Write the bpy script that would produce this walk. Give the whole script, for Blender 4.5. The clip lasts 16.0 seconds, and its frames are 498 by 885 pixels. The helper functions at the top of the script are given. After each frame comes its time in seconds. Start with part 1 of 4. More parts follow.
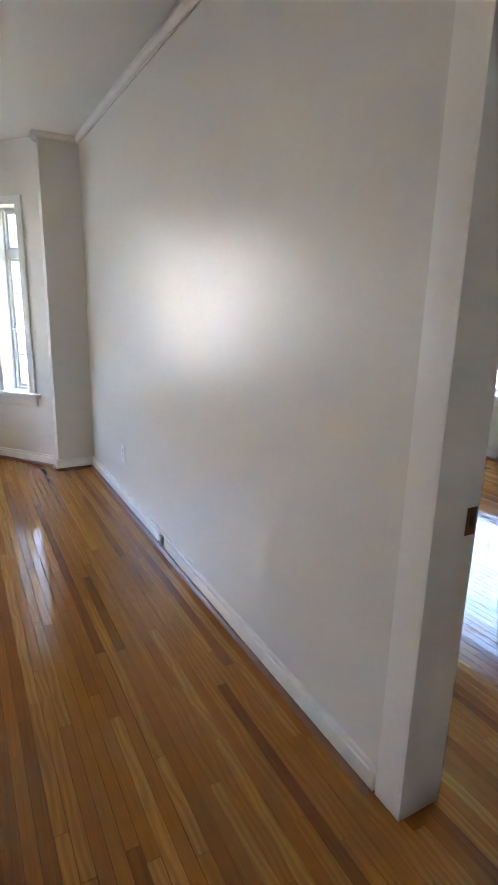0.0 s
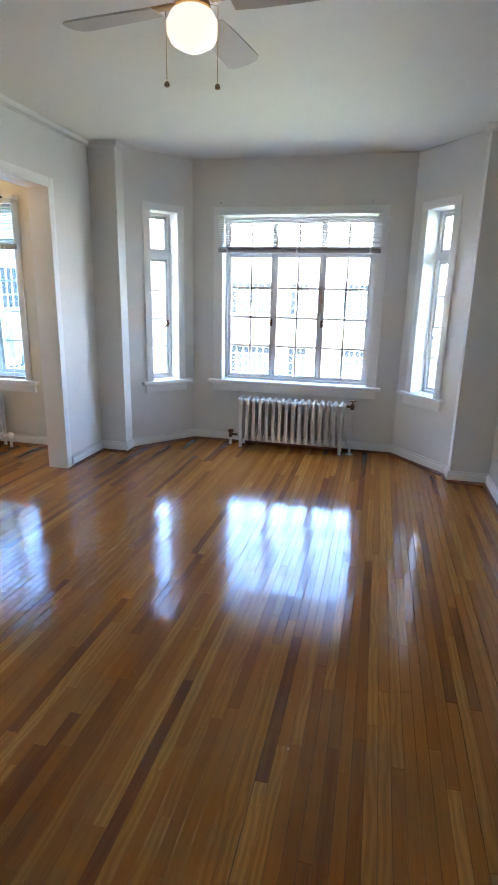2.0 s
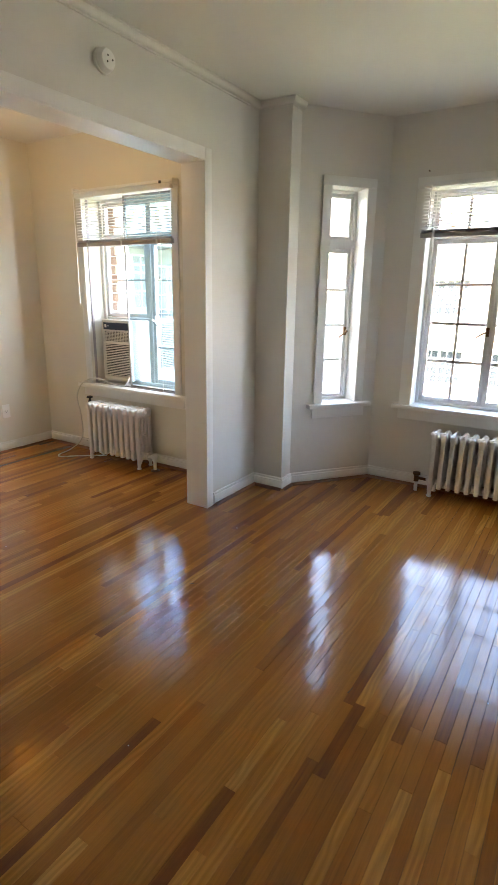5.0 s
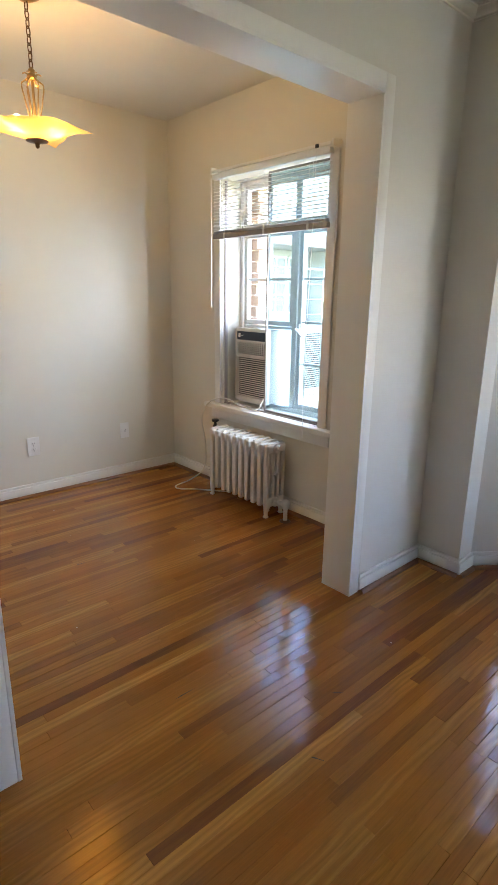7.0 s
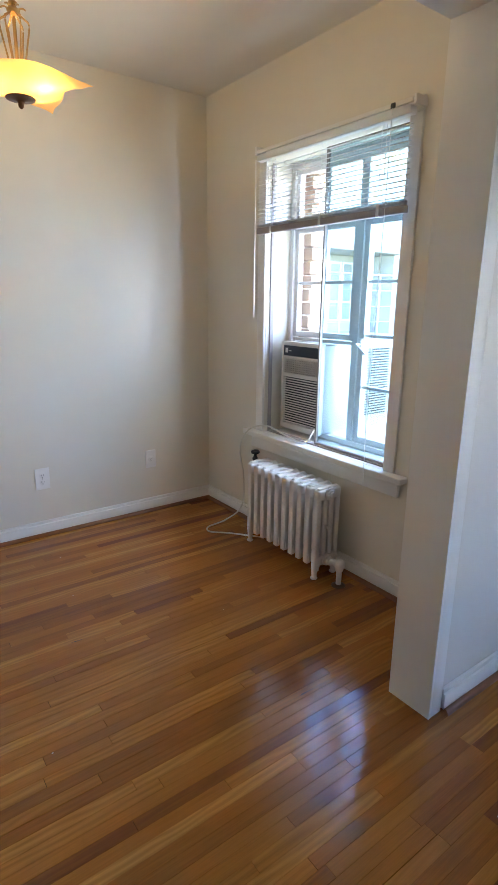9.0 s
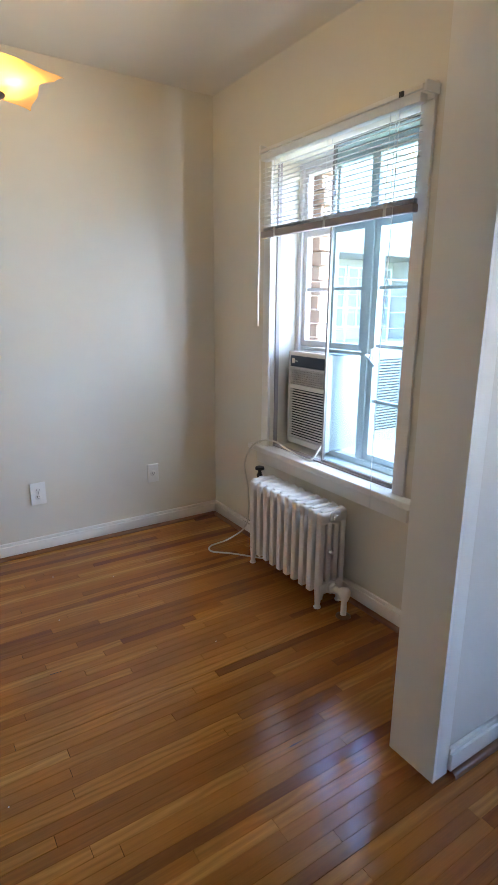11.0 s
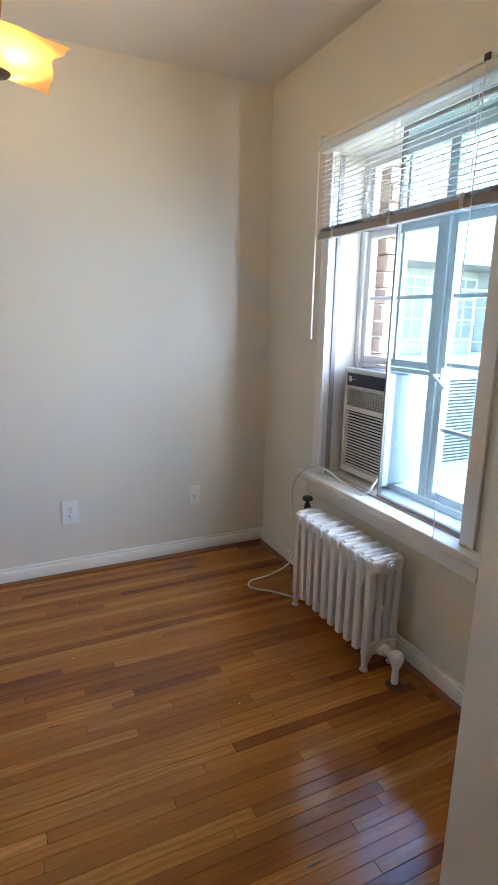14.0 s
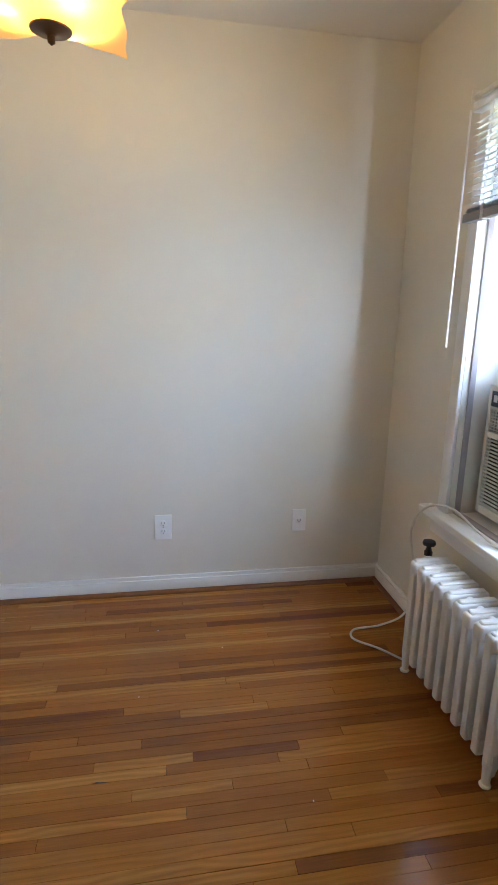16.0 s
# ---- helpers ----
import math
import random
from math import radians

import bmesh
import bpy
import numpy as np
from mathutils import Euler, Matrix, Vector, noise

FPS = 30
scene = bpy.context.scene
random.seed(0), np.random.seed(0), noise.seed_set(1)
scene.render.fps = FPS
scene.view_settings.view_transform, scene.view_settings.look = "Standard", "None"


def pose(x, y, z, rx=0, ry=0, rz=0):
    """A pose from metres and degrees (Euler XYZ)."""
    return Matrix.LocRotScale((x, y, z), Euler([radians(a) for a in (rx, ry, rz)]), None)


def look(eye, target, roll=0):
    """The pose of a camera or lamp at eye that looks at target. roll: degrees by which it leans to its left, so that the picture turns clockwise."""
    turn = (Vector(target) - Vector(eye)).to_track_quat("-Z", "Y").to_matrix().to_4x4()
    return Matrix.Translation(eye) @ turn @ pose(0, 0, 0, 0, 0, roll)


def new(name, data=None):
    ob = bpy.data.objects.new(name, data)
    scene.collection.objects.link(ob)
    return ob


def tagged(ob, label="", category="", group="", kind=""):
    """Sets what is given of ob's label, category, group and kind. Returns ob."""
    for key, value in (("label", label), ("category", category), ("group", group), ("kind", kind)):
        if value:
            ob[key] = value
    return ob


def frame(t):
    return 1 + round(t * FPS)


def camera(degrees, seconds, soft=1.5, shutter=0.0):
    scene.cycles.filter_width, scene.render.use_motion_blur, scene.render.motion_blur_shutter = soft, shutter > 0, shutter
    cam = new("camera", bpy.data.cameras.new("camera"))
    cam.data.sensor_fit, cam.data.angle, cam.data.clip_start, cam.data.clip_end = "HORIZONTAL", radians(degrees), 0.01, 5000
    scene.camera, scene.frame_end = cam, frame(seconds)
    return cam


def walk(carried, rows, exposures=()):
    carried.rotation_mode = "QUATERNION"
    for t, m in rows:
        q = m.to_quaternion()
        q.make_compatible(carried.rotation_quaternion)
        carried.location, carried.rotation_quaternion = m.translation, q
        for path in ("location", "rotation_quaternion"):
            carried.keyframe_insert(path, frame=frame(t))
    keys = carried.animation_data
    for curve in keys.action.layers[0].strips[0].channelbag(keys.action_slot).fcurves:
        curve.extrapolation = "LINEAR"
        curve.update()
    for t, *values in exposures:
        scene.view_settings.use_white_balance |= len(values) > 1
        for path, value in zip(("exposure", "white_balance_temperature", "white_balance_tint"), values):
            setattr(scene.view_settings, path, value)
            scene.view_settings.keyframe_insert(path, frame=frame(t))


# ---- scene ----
cam = camera(49.8, 16.0, shutter=0.1)
EXPOSURE, TINT = 5.18, 13
# the film's own drift of brightness and white balance: seconds, stops, kelvin
BALANCE = [(0.0, 0.90, 6350), (1.5, 0.62, 5800), (3.0, 0.42, 6050), (5.5, 0.22, 7500), (7.5, 0.03, 6600), (9.0, -0.08, 6000), (12.5, -0.08, 6000), (16.0, -0.06, 6000)]
PATH = [
    (0, (0.231, 0.373, 1.335), (1.163, 2.070, 0.833), 1.42),
    (0.5, (0.232, 0.441, 1.321), (0.869, 2.268, 0.815), 1.47),
    (1, (0.244, 0.497, 1.316), (0.516, 2.411, 0.806), 1.68),
    (1.5, (0.277, 0.537, 1.326), (0.181, 2.466, 0.805), 1.31),
    (2, (0.267, 0.560, 1.340), (-0.170, 2.439, 0.813), 1.26),
    (2.5, (0.245, 0.611, 1.356), (-0.398, 2.427, 0.821), 0.83),
    (3, (0.195, 0.696, 1.368), (-0.488, 2.495, 0.822), 0.73),
    (5.3, (-0.167, 1.712, 1.341), (-1.274, 3.288, 0.802), 0.8),
    (5.5, (-0.226, 1.809, 1.339), (-1.388, 3.345, 0.8), 0.8),
    (6, (-0.365, 2.058, 1.334), (-1.651, 3.493, 0.799), 0.8),
    (6.5, (-0.549, 2.218, 1.318), (-1.923, 3.57, 0.783), 0.7),
    (7, (-0.707, 2.339, 1.328), (-2.144, 3.625, 0.796), 0.8),
    (7.5, (-0.832, 2.509, 1.317), (-2.313, 3.744, 0.79), 0.8),
    (8, (-0.96, 2.658, 1.319), (-2.474, 3.853, 0.792), 0.7),
    (8.5, (-1.112, 2.725, 1.323), (-2.649, 3.893, 0.802), 0.7),
    (9, (-1.19, 2.781, 1.327), (-2.746, 3.929, 0.816), 0.7),
    (11.3, (-1.288, 3.028, 1.335), (-2.926, 4.068, 0.849), 0.7),
    (11.5, (-1.318, 3.046, 1.333), (-2.967, 4.07, 0.851), 0.9),
    (12, (-1.366, 3.072, 1.331), (-3.036, 4.067, 0.861), 0.9),
    (12.5, (-1.394, 3.114, 1.337), (-3.077, 4.088, 0.87), 0.9),
    (13, (-1.417, 3.15, 1.336), (-3.122, 4.087, 0.875), 1.0),
    (13.5, (-1.439, 3.214, 1.34), (-3.17, 4.105, 0.882), 0.9),
    (14, (-1.463, 3.268, 1.336), (-3.224, 4.099, 0.877), 1.0),
    (14.5, (-1.52, 3.294, 1.336), (-3.312, 4.05, 0.869), 1.0),
    (15, (-1.623, 3.351, 1.34), (-3.453, 4.011, 0.876), 1.0),
    (15.5, (-1.702, 3.427, 1.336), (-3.574, 3.956, 0.874), 1.0),
    (16, (-1.756, 3.53, 1.341), (-3.672, 3.868, 0.877), 1.3),
]
walk(cam, [(t, look(eye, target, roll)) for t, eye, target, roll in PATH],
     [(t, EXPOSURE + stops, kelvin, TINT) for t, stops, kelvin in BALANCE])

# ---- world and lights ----
SUN_TURN = 235
world = bpy.data.worlds.new("world")
scene.world = world
world.use_nodes = True
sky = world.node_tree.nodes.new("ShaderNodeTexSky")
sky.sky_type, sky.sun_disc = "NISHITA", False
sky.sun_elevation, sky.sun_rotation = radians(52), radians(SUN_TURN)
world.node_tree.links.new(sky.outputs[0], world.node_tree.nodes["Background"].inputs[0])
world.node_tree.nodes["Background"].inputs[1].default_value = 0.125
sun = new("sun", bpy.data.lights.new("sun", "SUN"))
sun.data.energy, sun.data.angle, sun.data.color = 3.5, radians(0.5), (1.0, 0.95, 0.88)
sun.matrix_world = look((0, 0, 30), Vector((0, 0, 30)) - Vector((math.sin(radians(SUN_TURN)) * math.cos(radians(52)), math.cos(radians(SUN_TURN)) * math.cos(radians(52)), math.sin(radians(52)))))

# area lamp added in the dining window's outer reveal, in place of eastern sky light
sky_fill = new("window_sky_fill", bpy.data.lights.new("window_sky_fill", "AREA"))
sky_fill.data.shape, sky_fill.data.size, sky_fill.data.size_y = "RECTANGLE", 0.18, 0.80
sky_fill.data.energy, sky_fill.data.color = 0.48, (0.78, 0.88, 1.0)
sky_fill.matrix_world = look((-2.80, 4.955, 1.24), (-3.65, 4.42, 1.20))


# ---- materials ----
def material(name, base=(0.8, 0.8, 0.8), rough=0.5, metal=0.0, grain=0.0, scale=30.0, bump=0.0, bump_scale=200.0, coat=0.0, rough_var=0.0, tint=None, emit=None, power=0.0):
    """Principled material with two scales of colour variation, roughness variation and fine relief."""
    m = bpy.data.materials.new(name)
    m.use_nodes = True
    nt = m.node_tree
    p = nt.nodes["Principled BSDF"]
    link = nt.links.new
    p.inputs["Base Color"].default_value = (*base, 1)
    p.inputs["Roughness"].default_value, p.inputs["Metallic"].default_value = rough, metal
    p.inputs["Coat Weight"].default_value, p.inputs["Coat Roughness"].default_value = coat, 0.08
    geo = nt.nodes.new("ShaderNodeNewGeometry")
    if grain:
        big, small = nt.nodes.new("ShaderNodeTexNoise"), nt.nodes.new("ShaderNodeTexNoise")
        big.inputs["Scale"].default_value, small.inputs["Scale"].default_value = scale * 0.06, scale
        big.inputs["Detail"].default_value = small.inputs["Detail"].default_value = 4
        both = nt.nodes.new("ShaderNodeMath")
        mix = nt.nodes.new("ShaderNodeMix")
        mix.data_type = "RGBA"
        for n in (big, small):
            link(geo.outputs["Position"], n.inputs["Vector"])
        both.operation = "ADD"
        half = nt.nodes.new("ShaderNodeMath")
        half.operation, half.inputs[1].default_value = "MULTIPLY", 0.5
        link(big.outputs["Fac"], both.inputs[0]), link(small.outputs["Fac"], both.inputs[1])
        link(both.outputs[0], half.inputs[0]), link(half.outputs[0], mix.inputs["Factor"])
        dark = tint or tuple(c * (1 - grain) for c in base)
        light = tuple(min(1, c * (1 + grain * 0.6)) for c in base)
        mix.inputs["A"].default_value, mix.inputs["B"].default_value = (*dark, 1), (*light, 1)
        link(mix.outputs["Result"], p.inputs["Base Color"])
        if rough_var:
            rm = nt.nodes.new("ShaderNodeMapRange")
            rm.inputs["To Min"].default_value, rm.inputs["To Max"].default_value = rough - rough_var, rough + rough_var
            rm.inputs["From Min"].default_value, rm.inputs["From Max"].default_value = 0.3, 0.7
            link(big.outputs["Fac"], rm.inputs["Value"]), link(rm.outputs[0], p.inputs["Roughness"])
    if bump:
        bn, bp = nt.nodes.new("ShaderNodeTexNoise"), nt.nodes.new("ShaderNodeBump")
        bn.inputs["Scale"].default_value, bn.inputs["Detail"].default_value = bump_scale, 3
        bp.inputs["Strength"].default_value, bp.inputs["Distance"].default_value = bump, 0.002
        link(geo.outputs["Position"], bn.inputs["Vector"]), link(bn.outputs["Fac"], bp.inputs["Height"]), link(bp.outputs["Normal"], p.inputs["Normal"])
    if emit:
        p.inputs["Emission Color"].default_value, p.inputs["Emission Strength"].default_value = (*emit, 1), power
    return m


def wood_floor(name, island):
    """Varnished oak strip: colour from strip to strip, long grain, cathedral figure, uneven varnish."""
    m = bpy.data.materials.new(name)
    m.use_nodes = True
    nt = m.node_tree
    N, link = nt.nodes.new, nt.links.new
    p = nt.nodes["Principled BSDF"]
    geo, info = N("ShaderNodeNewGeometry"), N("ShaderNodeObjectInfo")
    rnd = geo.outputs["Random Per Island"] if island else info.outputs["Random"]
    shift = N("ShaderNodeVectorMath")
    shift.operation = "MULTIPLY_ADD"
    spread = N("ShaderNodeCombineXYZ")
    for i, k in enumerate((37.0, 91.0, 53.0)):
        mul = N("ShaderNodeMath")
        mul.operation, mul.inputs[1].default_value = "MULTIPLY", k
        link(rnd, mul.inputs[0]), link(mul.outputs[0], spread.inputs[i])
    shift.inputs[1].default_value = (1, 1, 1)
    link(geo.outputs["Position"], shift.inputs[0]), link(spread.outputs[0], shift.inputs[2])
    stretch = N("ShaderNodeMapping")
    stretch.inputs["Scale"].default_value = (34, 1.5, 34)
    link(shift.outputs[0], stretch.inputs["Vector"])
    grain = N("ShaderNodeTexNoise")
    grain.inputs["Scale"].default_value, grain.inputs["Detail"].default_value, grain.inputs["Distortion"].default_value = 1.6, 6, 1.2
    link(stretch.outputs[0], grain.inputs["Vector"])
    fine_map = N("ShaderNodeMapping")
    fine_map.inputs["Scale"].default_value = (260, 7, 260)
    link(shift.outputs[0], fine_map.inputs["Vector"])
    fine = N("ShaderNodeTexNoise")
    fine.inputs["Scale"].default_value, fine.inputs["Detail"].default_value = 1.4, 4
    link(fine_map.outputs[0], fine.inputs["Vector"])
    ramp = N("ShaderNodeValToRGB")
    els = ramp.color_ramp.elements
    els[0].position, els[0].color = 0.0, (*WOOD_DARK, 1)
    els[1].position, els[1].color = 1.0, (*WOOD_PALE, 1)
    for pos, col in ((0.14, WOOD_DEEP), (0.42, WOOD_MID), (0.78, WOOD_LIGHT)):
        e = els.new(pos)
        e.color = (*col, 1)
    jitter = N("ShaderNodeMath")
    jitter.operation, jitter.inputs[1].default_value, jitter.inputs[2].default_value = "MULTIPLY_ADD", 0.36, -0.18
    link(grain.outputs["Fac"], jitter.inputs[0])
    pick = N("ShaderNodeMath")
    pick.operation = "ADD"
    link(rnd, pick.inputs[0]), link(jitter.outputs[0], pick.inputs[1])
    link(pick.outputs[0], ramp.inputs[0])
    ring_map, ring, some = N("ShaderNodeMapping"), N("ShaderNodeTexWave"), N("ShaderNodeMapRange")
    ring_map.inputs["Scale"].default_value = (9, 2.6, 1)
    ring.wave_type, ring.bands_direction = "BANDS", "X"
    ring.inputs["Scale"].default_value, ring.inputs["Distortion"].default_value, ring.inputs["Detail"].default_value, ring.inputs["Detail Scale"].default_value = 1.7, 9.0, 1.5, 0.8
    link(shift.outputs[0], ring_map.inputs["Vector"]), link(ring_map.outputs[0], ring.inputs["Vector"])
    some.inputs["From Min"].default_value, some.inputs["From Max"].default_value = 0.45, 0.75
    some.inputs["To Min"].default_value, some.inputs["To Max"].default_value = 0.0, 0.24
    link(rnd, some.inputs["Value"])
    figure = N("ShaderNodeMix")
    figure.data_type, figure.blend_type = "RGBA", "MULTIPLY"
    link(some.outputs[0], figure.inputs["Factor"]), link(ramp.outputs[0], figure.inputs["A"]), link(ring.outputs["Color"], figure.inputs["B"])
    streak = N("ShaderNodeMapRange")
    streak.inputs["From Min"].default_value, streak.inputs["From Max"].default_value = 0.32, 0.62
    streak.inputs["To Min"].default_value, streak.inputs["To Max"].default_value = 0.90, 1.05
    link(fine.outputs["Fac"], streak.inputs["Value"])
    mul = N("ShaderNodeMix")
    mul.data_type, mul.blend_type = "RGBA", "MULTIPLY"
    mul.inputs["Factor"].default_value = 1.0
    link(figure.outputs["Result"], mul.inputs["A"]), link(streak.outputs[0], mul.inputs["B"])
    link(mul.outputs["Result"], p.inputs["Base Color"])
    wear = N("ShaderNodeTexNoise")
    wear.inputs["Scale"].default_value, wear.inputs["Detail"].default_value = 3.0, 6
    link(geo.outputs["Position"], wear.inputs["Vector"])
    rr = N("ShaderNodeMapRange")
    rr.inputs["From Min"].default_value, rr.inputs["From Max"].default_value = 0.3, 0.7
    rr.inputs["To Min"].default_value, rr.inputs["To Max"].default_value = 0.07, 0.15
    link(wear.outputs["Fac"], rr.inputs["Value"]), link(rr.outputs[0], p.inputs["Roughness"])
    wave = N("ShaderNodeTexNoise")
    wave.inputs["Scale"].default_value, wave.inputs["Detail"].default_value = 1.0, 3
    wmap = N("ShaderNodeMapping")
    wmap.inputs["Scale"].default_value = (16, 5, 1)
    link(shift.outputs[0], wmap.inputs["Vector"]), link(wmap.outputs[0], wave.inputs["Vector"])
    bump, bump2 = N("ShaderNodeBump"), N("ShaderNodeBump")
    bump.inputs["Strength"].default_value, bump.inputs["Distance"].default_value = 0.16, 0.01
    link(wave.outputs["Fac"], bump.inputs["Height"])
    bump2.inputs["Strength"].default_value, bump2.inputs["Distance"].default_value = 0.12, 0.0006
    link(fine.outputs["Fac"], bump2.inputs["Height"]), link(bump.outputs["Normal"], bump2.inputs["Normal"])
    link(bump2.outputs["Normal"], p.inputs["Normal"])
    p.inputs["Specular IOR Level"].default_value = 0.38
    return m


def pane_glass(name, tint=(1, 1, 1)):
    m = bpy.data.materials.new(name)
    m.use_nodes = True
    nt = m.node_tree
    nt.nodes.remove(nt.nodes["Principled BSDF"])
    clear, gloss, mix, rim = (nt.nodes.new(k) for k in ("ShaderNodeBsdfTransparent", "ShaderNodeBsdfGlossy", "ShaderNodeMixShader", "ShaderNodeLayerWeight"))
    power, amount = nt.nodes.new("ShaderNodeMath"), nt.nodes.new("ShaderNodeMath")
    clear.inputs["Color"].default_value = (*tint, 1)
    gloss.inputs["Roughness"].default_value = 0.02
    rim.inputs["Blend"].default_value = 0.5
    power.operation, power.inputs[1].default_value = "POWER", 4.0
    amount.operation, amount.inputs[1].default_value, amount.inputs[2].default_value = "MULTIPLY_ADD", 0.8, 0.025
    nt.links.new(rim.outputs["Facing"], power.inputs[0]), nt.links.new(power.outputs[0], amount.inputs[0])
    nt.links.new(amount.outputs[0], mix.inputs[0]), nt.links.new(clear.outputs[0], mix.inputs[1]), nt.links.new(gloss.outputs[0], mix.inputs[2])
    nt.links.new(mix.outputs[0], nt.nodes["Material Output"].inputs["Surface"])
    return m


WOOD_DARK, WOOD_DEEP, WOOD_MID, WOOD_LIGHT, WOOD_PALE = (0.165, 0.050, 0.014), (0.245, 0.082, 0.015), (0.330, 0.121, 0.020), (0.400, 0.156, 0.027), (0.50, 0.216, 0.042)
PAINT = material("wall_paint", (0.77, 0.745, 0.695), 0.325, grain=0.05, scale=9, bump=0.10, bump_scale=140, rough_var=0.05)
CREAM = material("cream_paint", (0.79, 0.755, 0.665), 0.33, grain=0.05, scale=9, bump=0.08, bump_scale=140, rough_var=0.04)
CEIL = material("ceiling_paint", (0.80, 0.775, 0.72), 0.6, grain=0.04, scale=8, bump=0.1, bump_scale=160)
TRIM = material("trim_paint", (0.87, 0.86, 0.825), 0.34, grain=0.05, scale=14, bump=0.12, bump_scale=60, rough_var=0.05)
STEEL = material("window_paint", (0.82, 0.81, 0.80), 0.35, grain=0.12, scale=25, bump=0.15, bump_scale=90)
ENAMEL = material("radiator_enamel", (0.80, 0.785, 0.76), 0.36, grain=0.08, scale=30, bump=0.18, bump_scale=120, rough_var=0.08)
SHOE = material("stained_wood", (0.23, 0.088, 0.028), 0.3, grain=0.4, scale=40)
PLANK = wood_floor("oak_strip", False)
PLANK_REST = wood_floor("oak_strip_joined", True)
SUBFLOOR = material("floor_joint", (0.03, 0.014, 0.006), 0.7, grain=0.3)
GLASS = pane_glass("pane_glass")
GLASS_BLUE = pane_glass("slider_glass", (0.74, 0.84, 0.875))
SLAT = material("blind_slat", (0.80, 0.80, 0.79), 0.4, grain=0.04, scale=30)
# grey brown takes in the bottom rail's shading; also the slider track's own tone
RAIL = material("blind_rail", (0.38, 0.345, 0.345), 0.45, grain=0.1, scale=40)
TRACK = material("slider_metal", (0.30, 0.27, 0.25), 0.4, metal=0.3, grain=0.2, scale=60)
PLASTIC = material("ivory_plastic", (0.72, 0.70, 0.64), 0.4, grain=0.06, scale=50)
WHITE_PLASTIC = material("white_plastic", (0.90, 0.89, 0.86), 0.35, grain=0.04, scale=50)
BLACK = material("dark_plastic", (0.025, 0.03, 0.04), 0.35, grain=0.3, scale=60)
# near-black that puts the shade of slots, vents and holes into colour
DARK = material("hole_shade", (0.012, 0.012, 0.013), 0.6, grain=0.2)
METAL = material("dull_steel", (0.45, 0.44, 0.42), 0.35, metal=1.0, grain=0.15, scale=60)
BRONZE = material("aged_bronze", (0.16, 0.085, 0.04), 0.4, metal=0.8, grain=0.3, scale=80)
BRASS = material("antique_brass", (0.50, 0.33, 0.14), 0.32, metal=0.9, grain=0.2, scale=60)
BRICK = material("tan_brick", (0.60, 0.44, 0.32), 0.85, grain=0.3, scale=40, bump=0.4, bump_scale=90)
FACADE = material("pale_brick_facade", (0.50, 0.47, 0.43), 0.9, grain=0.12, scale=4, bump=0.3, bump_scale=20)
STONE = material("pale_stone", (0.66, 0.64, 0.60), 0.85, grain=0.15, scale=8)
DARK_GLASS = material("far_window_glass", (0.035, 0.042, 0.048), 0.06, grain=0.3, scale=2)
DARK_GLASS.node_tree.nodes["Principled BSDF"].inputs["Specular IOR Level"].default_value = 0.15
LAWN = material("lawn", (0.115, 0.128, 0.070), 0.9, grain=0.4, scale=6)
ASPHALT = material("asphalt", (0.06, 0.06, 0.06), 0.9, grain=0.3, scale=10)
OPAL = material("opal_globe", (0.62, 0.58, 0.50), 0.3, emit=(1.0, 0.78, 0.54), power=0.026)
ALABASTER = material("alabaster_glass", (0.75, 0.55, 0.28), 0.25, grain=0.25, scale=14, emit=(1.0, 0.62, 0.22), power=0.014)
for _m, _c, _f in ((ALABASTER, (0.95, 0.62, 0.20), 0.45), (SLAT, (0.9, 0.9, 0.88), 0.35)):
    _nt = _m.node_tree
    _mix, _tr = _nt.nodes.new("ShaderNodeMixShader"), _nt.nodes.new("ShaderNodeBsdfTranslucent")
    _mix.inputs[0].default_value, _tr.inputs["Color"].default_value = _f, (*_c, 1)
    _nt.links.new(_nt.nodes["Principled BSDF"].outputs[0], _mix.inputs[1]), _nt.links.new(_tr.outputs[0], _mix.inputs[2])
    _nt.links.new(_mix.outputs[0], _nt.nodes["Material Output"].inputs["Surface"])
BULB = material("lit_bulb", (1, 0.9, 0.75), 0.3, emit=(1.0, 0.64, 0.24), power=5.0)
CABLE = material("ivory_cable", (0.70, 0.68, 0.62), 0.45, grain=0.05)


# ---- mesh helpers ----
def box(bm, x0, x1, y0, y1, z0, z1, bevel=0.0, seg=2):
    made = bmesh.ops.create_cube(bm, size=1.0, matrix=Matrix.LocRotScale(((x0 + x1) / 2, (y0 + y1) / 2, (z0 + z1) / 2), None, (abs(x1 - x0), abs(y1 - y0), abs(z1 - z0))))
    if bevel:
        edges = {e for v in made["verts"] for e in v.link_edges}
        bmesh.ops.bevel(bm, geom=list(edges), offset=bevel, segments=seg, affect="EDGES", profile=0.6)
    return bm


def rod(bm, a, b, r, r2=None, seg=12):
    a, b = Vector(a), Vector(b)
    d = b - a
    m = Matrix.Translation((a + b) / 2) @ d.to_track_quat("Z", "Y").to_matrix().to_4x4()
    bmesh.ops.create_cone(bm, cap_ends=True, segments=seg, radius1=r, radius2=r if r2 is None else r2, depth=d.length, matrix=m)
    return bm


